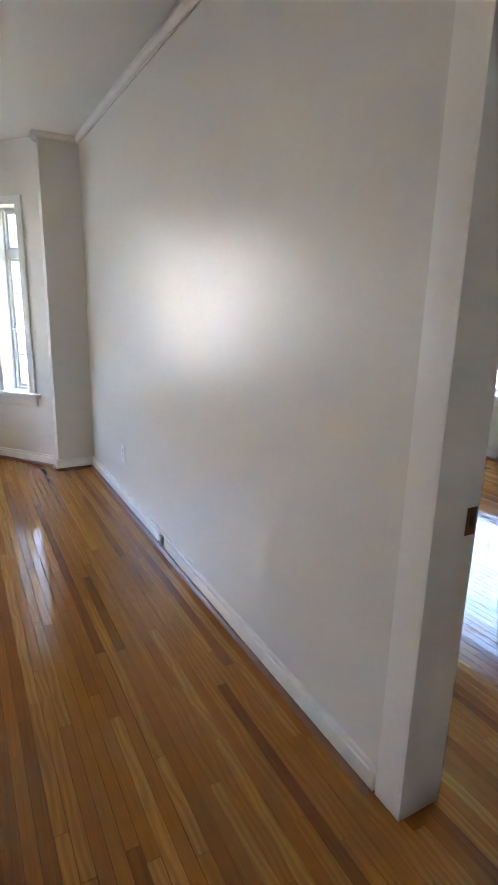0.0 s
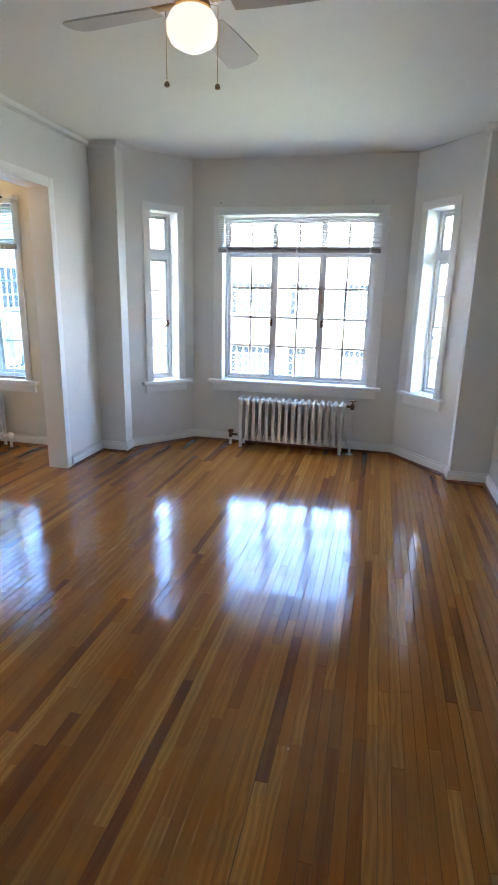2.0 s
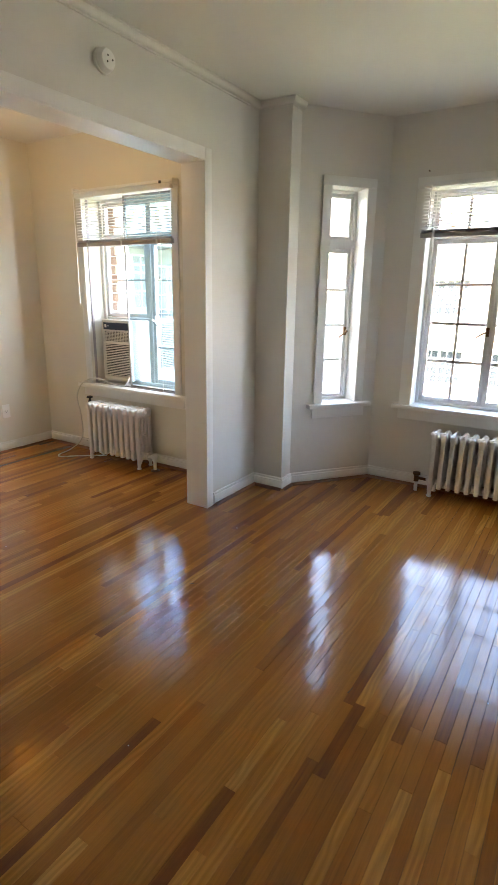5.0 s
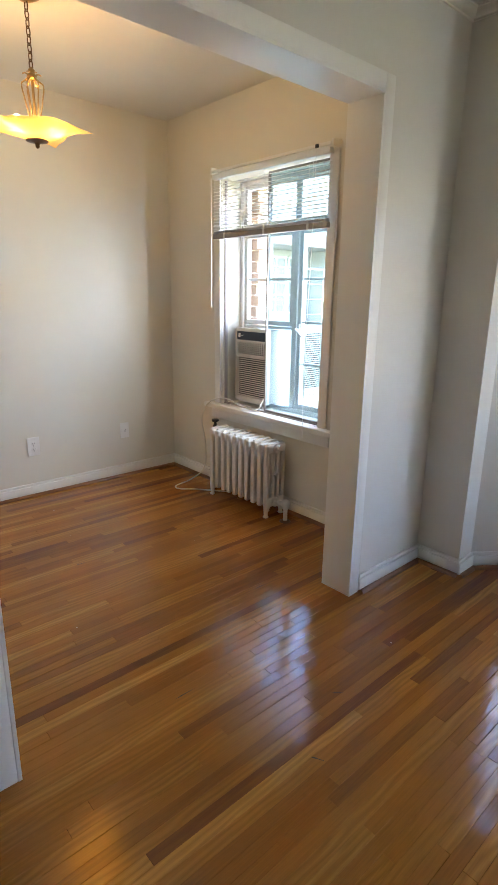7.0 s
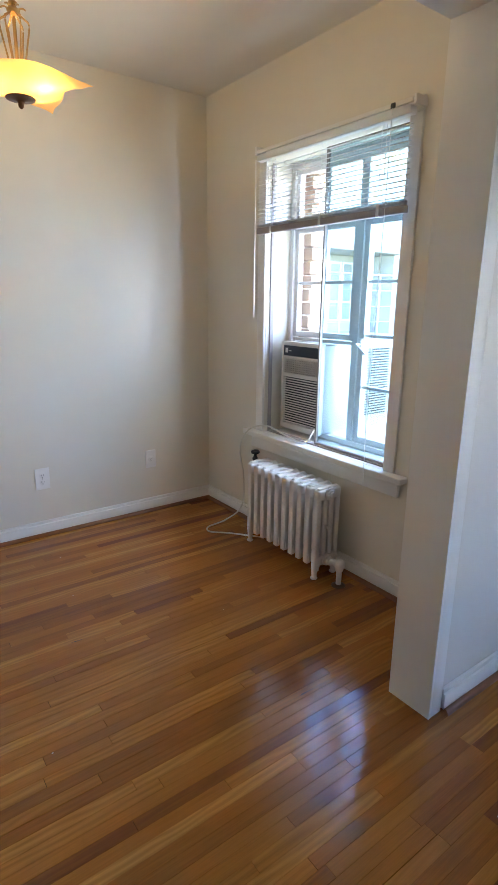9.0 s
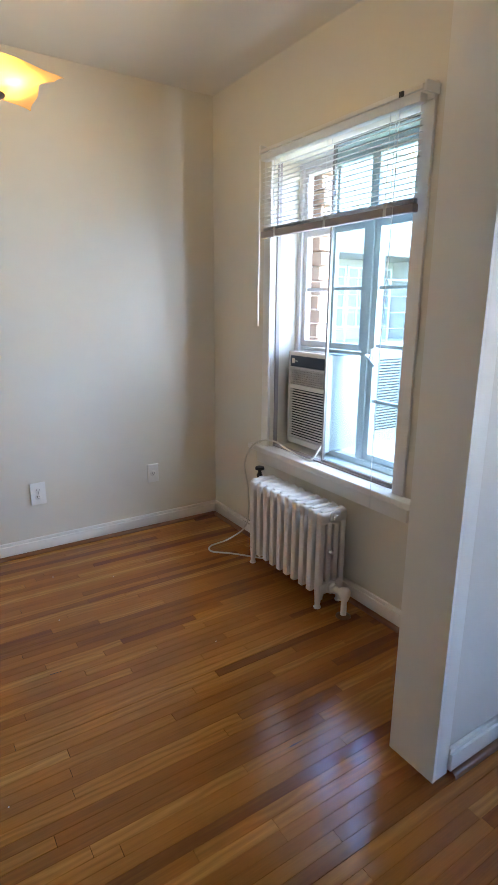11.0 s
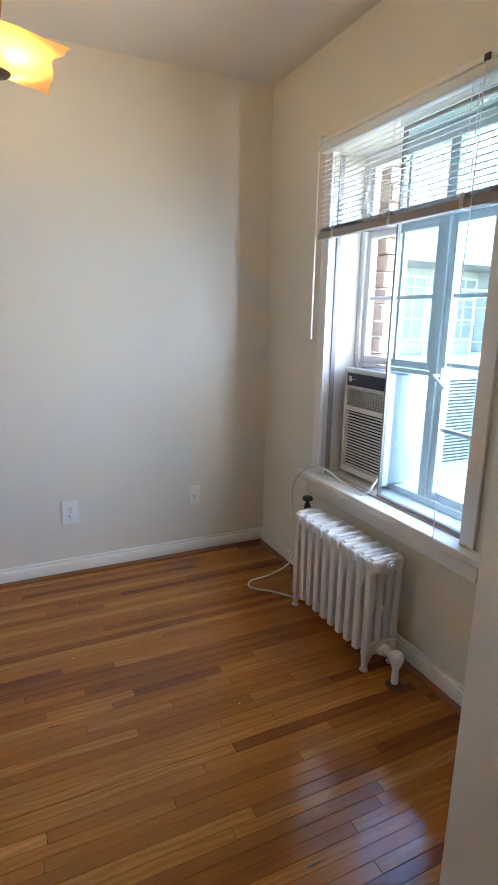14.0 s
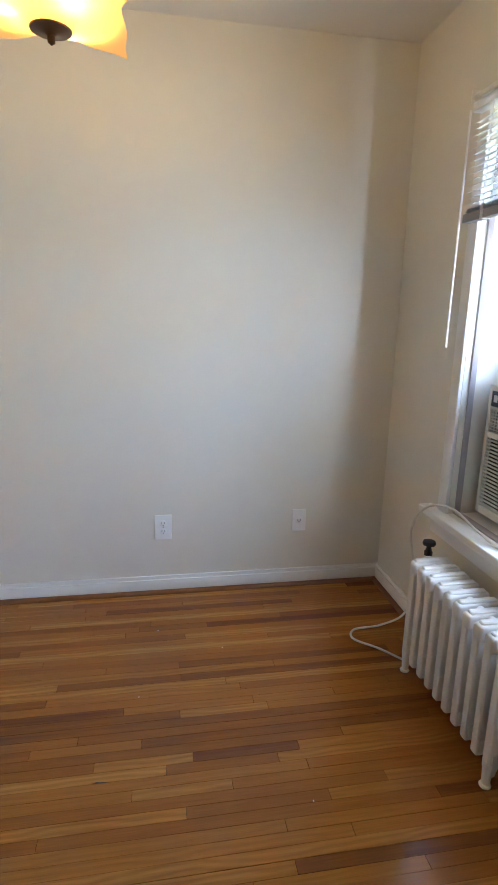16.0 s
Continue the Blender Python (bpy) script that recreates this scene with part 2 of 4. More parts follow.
def lathe(bm, profile, seg=24, m=Matrix.Identity(4)):
    """Turned shape from (radius, height) pairs."""
    rings = []
    for r, z in profile:
        rings.append([bm.verts.new(m @ Vector((r * math.cos(2 * math.pi * k / seg), r * math.sin(2 * math.pi * k / seg), z))) for k in range(seg)])
    for a, b in zip(rings, rings[1:]):
        for k in range(seg):
            bm.faces.new((a[k], a[(k + 1) % seg], b[(k + 1) % seg], b[k]))
    for ring in (rings[0], rings[-1]):
        bm.faces.new(ring)
    bmesh.ops.recalc_face_normals(bm, faces=bm.faces)
    return bm


def tube(bm, points, r, seg=8):
    """Round bar along a line of points."""
    pts = [Vector(p) for p in points]
    rings = []
    for i, p in enumerate(pts):
        d = (pts[min(i + 1, len(pts) - 1)] - pts[max(i - 1, 0)]).normalized()
        q = d.to_track_quat("Z", "Y")
        rings.append([bm.verts.new(p + q @ Vector((r * math.cos(2 * math.pi * k / seg), r * math.sin(2 * math.pi * k / seg), 0))) for k in range(seg)])
    for a, b in zip(rings, rings[1:]):
        for k in range(seg):
            bm.faces.new((a[k], a[(k + 1) % seg], b[(k + 1) % seg], b[k]))
    bm.faces.new(rings[0]), bm.faces.new(rings[-1])
    bmesh.ops.recalc_face_normals(bm, faces=bm.faces)
    return bm


def smooth_line(points, n=10):
    """Points of a smooth curve through the given ones."""
    p = [Vector(q) for q in points]
    p = [2 * p[0] - p[1], *p, 2 * p[-1] - p[-2]]
    out = []
    for i in range(1, len(p) - 2):
        for k in range(n):
            t = k / n
            out.append(0.5 * (2 * p[i] + (p[i + 1] - p[i - 1]) * t + (2 * p[i - 1] - 5 * p[i] + 4 * p[i + 1] - p[i + 2]) * t * t + (3 * p[i] - p[i - 1] - 3 * p[i + 1] + p[i + 2]) * t ** 3))
    return [*out, p[-2]]


def mesh_of(name, bm, mat, smooth=True):
    me = bpy.data.meshes.new(name)
    bm.to_mesh(me)
    bm.free()
    for m in mat if isinstance(mat, (list, tuple)) else [mat]:
        me.materials.append(m)
    if smooth:
        me.shade_smooth()
        me.set_sharp_from_angle(angle=radians(35))
    return me


def solid(name, bm, mat, label="", category="", group="", kind="", m=None):
    ob = new(name, mesh_of(name, bm, mat))
    if m:
        ob.matrix_world = m
    return tagged(ob, label, category, group, kind)


def thing(name, m, label, category, group="", kind=""):
    ob = new(name)
    ob.empty_display_size = 0.1
    ob.matrix_world = m
    return tagged(ob, label, category, group, kind)


def part(name, bm, mat, parent, label=""):
    ob = new(name, mesh_of(name, bm, mat))
    ob.parent = parent
    return tagged(ob, label)


def B():
    return bmesh.new()


# ---- plan ----
CEILING, CEILING_DINING = 2.45, 2.475
SILL = 0.585
EAST, WEST, DINING_WEST = 1.16, -2.03, -4.205
WEST_BACK, EAST_BACK = -2.175, 1.29
SOUTH, PIER_Y, BAY_Y = -0.9, 4.715, 5.36
PIER_L, PIER_R, BAY_L, BAY_R, BAY_START = -1.80, 0.88, -1.40, 0.465, 4.84
OPEN_Y0, OPEN_Y1, OPEN_Z = 2.664, 4.152, 2.042
DOOR_Y0, DOOR_Y1, DOOR_Z = 0.33, 1.177, 2.04
DIN_Y0, DIN_Y1 = 1.98, 4.665
ROOM_E = 4.5


def frame_of(p0, p1):
    """Pose of a wall: x runs along it from p0, y points out of the room, z up."""
    d = Vector((p1[0] - p0[0], p1[1] - p0[1], 0))
    return Matrix.Translation((p0[0], p0[1], 0)) @ Matrix.Rotation(math.atan2(d.y, d.x), 4, "Z"), d.length


def wall(name, p0, p1, thick, height, label, openings=(), before=0.0, after=0.0, mat=None):
    """A wall whose room face runs from p0 to p1, with the openings (s0, s1, z0, z1) cut through it."""
    m, length = frame_of(p0, p1)
    bm = B()
    cuts = sorted({-before, length + after, *(v for o in openings for v in o[:2])})
    for a, b in zip(cuts, cuts[1:]):
        mid = (a + b) / 2
        hole = [o for o in openings if o[0] < mid < o[1]]
        spans, z = [], 0.0
        for o in sorted(hole, key=lambda o: o[2]):
            spans.append((z, o[2]))
            z = o[3]
        spans.append((z, height))
        for lo, hi in spans:
            if hi - lo > 1e-4:
                box(bm, a, b, 0, thick, lo, hi)
    bmesh.ops.remove_doubles(bm, verts=bm.verts, dist=1e-5)
    inner = {}
    for f in list(bm.faces):
        inner.setdefault(tuple(round(c, 4) for c in f.calc_center_median()), []).append(f)
    bmesh.ops.delete(bm, geom=[f for fs in inner.values() if len(fs) > 1 for f in fs], context="FACES")
    return solid(name, bm, mat or PAINT, label, "wall", kind="structure", m=m), m


def baseboard(p0, p1, before=0.0, after=0.0, spans=None):
    m, length = frame_of(p0, p1)
    for a, b in spans or [(0, length)]:
        bm = box(B(), a - before, b + after, -0.02, -0.001, 0.012, 0.070, 0.003)
        box(bm, a - before, b + after, -0.013, -0.001, 0.069, 0.087, 0.004)
        solid("baseboard", bm, TRIM, "white painted wooden baseboard along the wall", "baseboard", kind="structure", m=m)
        bm = B()
        for k in range(6):
            t0, t1 = radians(15 * k), radians(15 * (k + 1))
            w = 0.018
            vs = [bm.verts.new((s, -0.021 - w * math.cos(t), w * math.sin(t))) for s in (a - before, b + after) for t in (t0, t1)]
            bm.faces.new((vs[0], vs[1], vs[3], vs[2]))
        bmesh.ops.remove_doubles(bm, verts=bm.verts, dist=1e-5)
        bmesh.ops.recalc_face_normals(bm, faces=bm.faces)
        solid("shoe_moulding", bm, SHOE, "dark stained quarter-round moulding at the floor", "trim", kind="structure", m=m)


def crown(p0, p1, z, before=0, after=0):
    """Small cove moulding in the corner of wall and ceiling; before and after: 1 where that end is mitred round an outer corner."""
    m, length = frame_of(p0, p1)
    k = 0.68
    prof = [(y * k, dz * k) for y, dz in [(-0.001, -0.060), (-0.012, -0.060), (-0.012, -0.050)] + [(-0.014 - 0.036 * math.sin(radians(a)), -0.012 - 0.036 * math.cos(radians(a))) for a in range(0, 91, 15)] + [(-0.056, -0.010), (-0.056, -0.001)]]
    bm = B()
    rows = [[bm.verts.new((y * before if end == 0 else length - y * after, y, z + dz)) for y, dz in prof] for end in (0, 1)]
    for k in range(len(prof) - 1):
        bm.faces.new((rows[0][k], rows[0][k + 1], rows[1][k + 1], rows[1][k]))
    bmesh.ops.recalc_face_normals(bm, faces=bm.faces)
    solid("crown_moulding", bm, CEIL, "white painted cove moulding under the ceiling", "trim", kind="structure", m=m)


# ---- structure ----
BW = (0.225, 0.49)
CW = (-1.12 - BAY_L, 0.195 - BAY_L)
DW = (-3.60 - DINING_WEST, -2.70 - DINING_WEST)
wall("wall_bay_back", (BAY_L, BAY_Y), (BAY_R, BAY_Y), 0.24, CEILING, "white painted wall behind the radiator", [(*CW, SILL, 2.0)], 0.08, 0.08)
wall("wall_bay_left", (PIER_L, BAY_START), (BAY_L, BAY_Y), 0.24, CEILING, "white painted angled wall of the bay", [(*BW, SILL, 2.01)], 0.0, 0.08)
BAY_LEN = math.hypot(BAY_R - PIER_R, BAY_Y - BAY_START)
wall("wall_bay_right", (BAY_R, BAY_Y), (PIER_R, BAY_START), 0.24, CEILING, "white painted angled wall of the bay", [(BAY_LEN - BW[1], BAY_LEN - BW[0], SILL, 2.01)], 0.08, 0.0)
solid("wall_pier_left", box(B(), WEST, PIER_L, PIER_Y, BAY_START + 0.25, 0, CEILING), PAINT, "white painted pier beside the bay", "wall", kind="structure")
solid("wall_pier_right", box(B(), PIER_R, EAST, PIER_Y, BAY_START + 0.25, 0, CEILING), PAINT, "white painted pier beside the bay", "wall", kind="structure")
wall("wall_east", (EAST, BAY_START + 0.25), (EAST, SOUTH), 0.13, CEILING, "white satin painted wall with a doorway", [(BAY_START + 0.25 - DOOR_Y1, BAY_START + 0.25 - DOOR_Y0, 0, DOOR_Z)])
wall("wall_south", (EAST_BACK, SOUTH), (WEST_BACK, SOUTH), 0.13, CEILING, "white painted wall")
wall("wall_west", (WEST, SOUTH), (WEST, BAY_START + 0.25), 0.145, CEILING, "white painted wall with a wide cased opening", [(OPEN_Y0 - SOUTH, OPEN_Y1 - SOUTH, 0, OPEN_Z)])
wall("wall_dining_north", (DINING_WEST, DIN_Y1), (WEST_BACK, DIN_Y1), 0.30, CEILING_DINING, "cream painted wall with a window", [(*DW, SILL, 2.03)], 0.14, 0.0, mat=CREAM)
wall("wall_dining_west", (DINING_WEST, DIN_Y0), (DINING_WEST, DIN_Y1), 0.14, CEILING_DINING, "cream painted plain wall", (), 0.14, 0.0, mat=CREAM)
wall("wall_dining_south", (WEST_BACK, DIN_Y0), (DINING_WEST, DIN_Y0), 0.14, CEILING_DINING, "cream painted plain wall", mat=CREAM)
wall("wall_side_room_east", (ROOM_E, 4.6), (ROOM_E, SOUTH), 0.24, CEILING, "white painted wall with a window", [(0.85, 1.95, SILL, 2.0)])
wall("wall_side_room_north", (EAST_BACK, 4.6), (ROOM_E, 4.6), 0.14, CEILING, "white painted plain wall", (), 0, 0.24)
wall("wall_side_room_south", (ROOM_E, SOUTH), (EAST_BACK, SOUTH), 0.14, CEILING, "white painted plain wall", (), 0.24, 0)
# one slab over every room
bm = box(B(), WEST_BACK, EAST_BACK, SOUTH - 0.13, BAY_Y + 0.24, CEILING, CEILING + 0.2)
solid("ceiling", bm, CEIL, "white painted plaster ceiling", "ceiling", kind="structure")
solid("ceiling_dining", box(B(), DINING_WEST - 0.14, WEST_BACK, DIN_Y0 - 0.14, DIN_Y1 + 0.30, CEILING_DINING, CEILING_DINING + 0.175), CEIL, "cream painted plaster ceiling", "ceiling", kind="structure")
solid("ceiling_side_room", box(B(), EAST_BACK, ROOM_E + 0.24, SOUTH - 0.14, 4.74, CEILING, CEILING + 0.2), CEIL, "white painted plaster ceiling", "ceiling", kind="structure")
floor_ob = solid("floor", box(box(box(B(), WEST_BACK, EAST_BACK, SOUTH - 0.13, BAY_Y + 0.24, -0.2, -0.012), DINING_WEST - 0.14, WEST_BACK, DIN_Y0 - 0.14, DIN_Y1 + 0.30, -0.2, -0.012), EAST_BACK, ROOM_E + 0.24, SOUTH - 0.14, 4.74, -0.2, -0.012), SUBFLOOR, "glossy varnished oak strip floor, amber brown", "floor", kind="structure")

BAY_C = math.hypot(BAY_L - PIER_L, BAY_Y - BAY_START)
baseboard((BAY_L, BAY_Y), (BAY_R, BAY_Y))
baseboard((PIER_L, BAY_START), (BAY_L, BAY_Y))
baseboard((BAY_R, BAY_Y), (PIER_R, BAY_START))
baseboard((WEST, PIER_Y), (PIER_L, PIER_Y), 0, 0.016)
baseboard((PIER_L, PIER_Y), (PIER_L, BAY_START), 0.016)
baseboard((PIER_R, BAY_START), (PIER_R, PIER_Y), 0, 0.016)
baseboard((PIER_R, PIER_Y), (EAST, PIER_Y), 0.016)
baseboard((EAST, PIER_Y), (EAST, SOUTH), spans=[(0, PIER_Y - DOOR_Y1 - 0.085), (PIER_Y - DOOR_Y0 + 0.085, PIER_Y - SOUTH)])
baseboard((EAST, SOUTH), (WEST, SOUTH))
baseboard((WEST, SOUTH), (WEST, PIER_Y), spans=[(0, OPEN_Y0 - SOUTH - 0.056), (OPEN_Y1 - SOUTH + 0.056, PIER_Y - SOUTH)])
baseboard((DINING_WEST, DIN_Y1), (WEST_BACK, DIN_Y1))
baseboard((DINING_WEST, DIN_Y0), (DINING_WEST, DIN_Y1))
baseboard((WEST_BACK, DIN_Y0), (DINING_WEST, DIN_Y0))
baseboard((WEST_BACK, DIN_Y1), (WEST_BACK, DIN_Y0), spans=[(0, DIN_Y1 - OPEN_Y1 - 0.056), (DIN_Y1 - OPEN_Y0 + 0.056, DIN_Y1 - DIN_Y0)])
baseboard((ROOM_E, 4.6), (ROOM_E, SOUTH))
baseboard((EAST_BACK, 4.6), (ROOM_E, 4.6))
for a, b in (((EAST, PIER_Y), (EAST, SOUTH)), ((WEST, SOUTH), (WEST, PIER_Y)), ):
    crown(a, b, CEILING)
crown((WEST, PIER_Y), (PIER_L, PIER_Y), CEILING, 0, 1)
crown((PIER_L, PIER_Y), (PIER_L, BAY_START), CEILING, 1, 0)
crown((PIER_R, PIER_Y), (EAST, PIER_Y), CEILING, 1, 0)
crown((PIER_R, BAY_START), (PIER_R, PIER_Y), CEILING, 0, 1)


def casing(x_face, side, y0, y1, z1, wide, label):
    """Flat painted trim round an opening in a wall along y; side is the way that it stands out."""
    for a, b, lo, hi in ((y0 - wide, y0, 0.0, z1 + wide), (y1, y1 + wide, 0.0, z1 + wide), (y0, y1, z1, z1 + wide)):
        bm = box(B(), x_face, x_face + side * 0.009, a, b, lo, hi, 0.003)
        solid("door_casing", bm, TRIM, label, "trim", kind="structure")


casing(WEST, 1, OPEN_Y0, OPEN_Y1, OPEN_Z, 0.055, "white painted casing round the wide opening")
casing(WEST_BACK, -1, OPEN_Y0, OPEN_Y1, OPEN_Z, 0.055, "white painted casing round the wide opening")
casing(EAST, -1, DOOR_Y0, DOOR_Y1, DOOR_Z, 0.085, "white painted door casing")
casing(EAST_BACK, 1, DOOR_Y0, DOOR_Y1, DOOR_Z, 0.085, "white painted door casing")
# linings of the two openings
for x0, x1, y0, y1, z1 in ((WEST_BACK, WEST, OPEN_Y0, OPEN_Y1, OPEN_Z), (EAST, EAST_BACK, DOOR_Y0, DOOR_Y1, DOOR_Z)):
    for a, b, lo, hi in ((y0 + 0.0, y0 + 0.012, 0, z1 - 0.012), (y1 - 0.012, y1, 0, z1 - 0.012), (y0, y1, z1 - 0.012, z1)):
        solid("door_lining", box(B(), x0 - 0.01, x1 + 0.01, a, b, lo, hi, 0.002), TRIM, "white painted lining of the opening", "trim", kind="structure")


# ---- windows ----
def trim_boards(win, s0, s1, z0, z1, side, head):
    part("casing_board", box(B(), s0 - side, s0, -0.015, -0.001, z0, z1, 0.003), TRIM, win)
    part("casing_board", box(B(), s1, s1 + side, -0.015, -0.001, z0, z1, 0.003), TRIM, win)
    part("casing_board", box(B(), s0 - side, s1 + side, -0.016, -0.001, z1, z1 + head, 0.003), TRIM, win)


def stool(win, s0, s1, z, ears, recess):
    bm = box(B(), s0 - ears, s1 + ears, -0.058, -0.001, z - 0.026, z + 0.004, 0.008, 3)
    box(bm, s0 + 0.001, s1 - 0.001, -0.004, recess, z - 0.02, z + 0.004)
    part("window_sill", bm, TRIM, win)
    part("apron", box(B(), s0 - ears + 0.04, s1 + ears - 0.04, -0.02, -0.001, z - 0.10, z - 0.026, 0.004), TRIM, win)


def sash(win, a, b, z0, z1, y, cols, rows, bar=0.024, muntin=0.017, lever=0, latch=None):
    """A steel casement leaf with its muntins, one pane to each light."""
    leaf = B()
    for x0, x1, lo, hi in ((a, a + bar, z0, z1), (b - bar, b, z0, z1), (a + bar, b - bar, z0, z0 + bar), (a + bar, b - bar, z1 - bar, z1)):
        box(leaf, x0, x1, y, y + 0.035, lo, hi, 0.003)
    leaf = part("sash", leaf, STEEL, win)
    w, h = (b - a - 2 * bar) / cols, (z1 - z0 - 2 * bar) / rows
    for i in range(1, cols):
        x = a + bar + i * w
        part("muntin", box(B(), x - muntin / 2, x + muntin / 2, y + 0.006, y + 0.03, z0 + bar, z1 - bar, 0.003), STEEL, leaf)
    for k in range(1, rows):
        z = z0 + bar + k * h
        part("muntin", box(B(), a + bar, b - bar, y + 0.008, y + 0.029, z - muntin / 2, z + muntin / 2, 0.003), STEEL, leaf)
    for i in range(cols):
        for k in range(rows):
            pane = part("pane", box(B(), a + bar + i * w + 0.002, a + bar + (i + 1) * w - 0.002, y + 0.016, y + 0.02, z0 + bar + k * h + 0.002, z0 + bar + (k + 1) * h - 0.002), GLASS, leaf)
            pane.visible_shadow = False
    if lever:
        x = a + bar / 2 if lever < 0 else b - bar / 2
        z = z0 + (z1 - z0) * 0.46
        bm = box(B(), x - 0.011, x + 0.011, y - 0.008, y + 0.002, z - 0.03, z + 0.03, 0.003)
        tube(bm, smooth_line([(x, y - 0.006, z), (x, y - 0.035, z), (x - lever * 0.035, y - 0.042, z - 0.018), (x - lever * 0.07, y - 0.04, z - 0.045)], 5), 0.006)
        metal = latch or (STEEL if lever < 0 else BRONZE)
        part("window_latch", bm, metal, leaf, "small white painted latch lever" if metal is STEEL else "dark bronze latch lever")


def outer_frame(win, s0, s1, z0, z1, y, w, transom, tw):
    bm = B()
    for x0, x1, lo, hi in ((s0, s0 + w, z0, z1), (s1 - w, s1, z0, z1), (s0 + w, s1 - w, z0, z0 + w), (s0 + w, s1 - w, z1 - w, z1), (s0 + w, s1 - w, transom - tw / 2, transom + tw / 2)):
        box(bm, x0, x1, y - 0.01, y + 0.05, lo, hi, 0.004)
    part("window_frame", bm, STEEL, win)


def blind(name, m, s0, s1, top, bottom, y, tilt, label, cords, wand):
    """Venetian blind drawn part way up: headrail, hanging slats, a packed stack on the bottom rail."""
    b = thing(name, m, label, "blind")
    part("headrail", box(B(), s0, s1, y - 0.018, y + 0.018, top - 0.028, top, 0.003), SLAT, b)
    stack = bottom + 0.048
    n = int((top - 0.035 - stack) / 0.0195)
    shape = B()
    c, w = 0.0035, 0.0125
    ys = [-w, -w * 0.4, w * 0.4, w]
    up = [[shape.verts.new((x, yy, c * (1 - (yy / w) ** 2) + dz)) for yy in ys] for x in (s0 + 0.004, s1 - 0.004) for dz in (0, 0.0006)]
    for k in range(3):
        shape.faces.new((up[0][k], up[0][k + 1], up[2][k + 1], up[2][k])), shape.faces.new((up[1][k], up[1][k + 1], up[3][k + 1], up[3][k]))
    bmesh.ops.recalc_face_normals(shape, faces=shape.faces)
    slat = mesh_of("slat", shape, SLAT)
    rng = random.Random(4)
    for k in range(n):
        ob = new("slat", slat)
        ob.parent = b
        ob.matrix_local = pose(0, y, stack + 0.012 + k * 0.0195, tilt + rng.uniform(-1.2, 1.2), rng.uniform(-0.03, 0.03), 0)
    for k in range(6):
        ob = new("slat", slat)
        ob.parent = b
        ob.matrix_local = pose(0, y + rng.uniform(-0.001, 0.001), bottom + 0.031 + k * 0.0026, rng.uniform(-2, 2), 0, 0)
    part("bottom_rail", box(B(), s0, s1, y - 0.0145, y + 0.0145, bottom, bottom + 0.030, 0.004), RAIL, b, "bottom rail with its shading put into a grey brown colour")
    for f in cords:
        x = s0 + (s1 - s0) * f
        part("ladder_cord", tube(tube(B(), [(x, y - 0.014, bottom), (x, y - 0.014, top - 0.02)], 0.0012, 5), [(x, y + 0.014, bottom), (x, y + 0.014, top - 0.02)], 0.0012, 5), SLAT, b)
        part("tape_clip", box(B(), x - 0.008, x + 0.008, y - 0.0155, y + 0.014, bottom - 0.002, bottom + 0.046, 0.001), SLAT, b)
    x, low = wand
    part("tilt_wand", tube(B(), [(x, y - 0.024, top - 0.02), (x + 0.001, y - 0.026, low)], 0.004, 6), WHITE_PLASTIC, b, "clear white tilt wand")
    return b


def bay_window(name, m, s0, s1, lever):
    w = thing(name, m, "narrow white steel casement window with a transom light", "window", kind="structure")
    z1 = 2.01
    trim_boards(w, s0, s1, SILL + 0.004, z1, 0.065, 0.06)
    stool(w, s0, s1, SILL, 0.118, 0.13)
    outer_frame(w, s0, s1, SILL + 0.004, z1, 0.125, 0.022, 1.668, 0.062)
    sash(w, s0 + 0.022, s1 - 0.022, SILL + 0.026, 1.637, 0.13, 1, 4, lever=lever)
    sash(w, s0 + 0.022, s1 - 0.022, 1.699, z1 - 0.022, 0.13, 1, 1)


M_BACK = frame_of((BAY_L, BAY_Y), (BAY_R, BAY_Y))[0]
M_LEFT = frame_of((PIER_L, BAY_START), (BAY_L, BAY_Y))[0]
M_RIGHT = frame_of((BAY_R, BAY_Y), (PIER_R, BAY_START))[0]
M_DIN = frame_of((DINING_WEST, DIN_Y1), (WEST_BACK, DIN_Y1))[0]
M_SIDE = frame_of((ROOM_E, 4.6), (ROOM_E, SOUTH))[0]
bay_window("window_1", M_LEFT, BW[0], BW[1], 1)
bay_window("window_2", M_RIGHT, BAY_LEN - BW[1], BAY_LEN - BW[0], -1)

win = thing("window_3", M_BACK, "wide white steel casement window of many panes over the radiator", "window", kind="structure")
s0, s1 = CW
trim_boards(win, s0, s1, SILL + 0.004, 2.0, 0.085, 0.07)
stool(win, s0, s1, SILL, 0.125, 0.10)
outer_frame(win, s0, s1, SILL + 0.004, 2.0, 0.10, 0.02, 1.715, 0.03)
third = (s1 - s0 - 0.04) / 3
for k in range(3):
    a = s0 + 0.02 + k * third
    sash(win, a, a + third, SILL + 0.024, 1.70, 0.105, 2, 4, bar=0.031, muntin=0.019, lever=(1, 0, -1)[k], latch=BRONZE)
    sash(win, a, a + third, 1.73, 1.98, 0.105, 2, 1, muntin=0.019)
blind("window_blind", M_BACK, s0 - 0.03, s1 + 0.035, 2.03, 1.70, -0.04, 14, "white venetian blind drawn up over the wide window", (0.06, 0.5, 0.94), (s0 + 0.02, 1.75))
for x in (s0 - 0.02, s1 - 0.06):
    solid("wall_screw", rod(B(), (x, 0.0, 2.105), (x, -0.016, 2.105), 0.004), BRONZE, "small dark screw in the wall above the wide window", "screw", m=M_BACK)

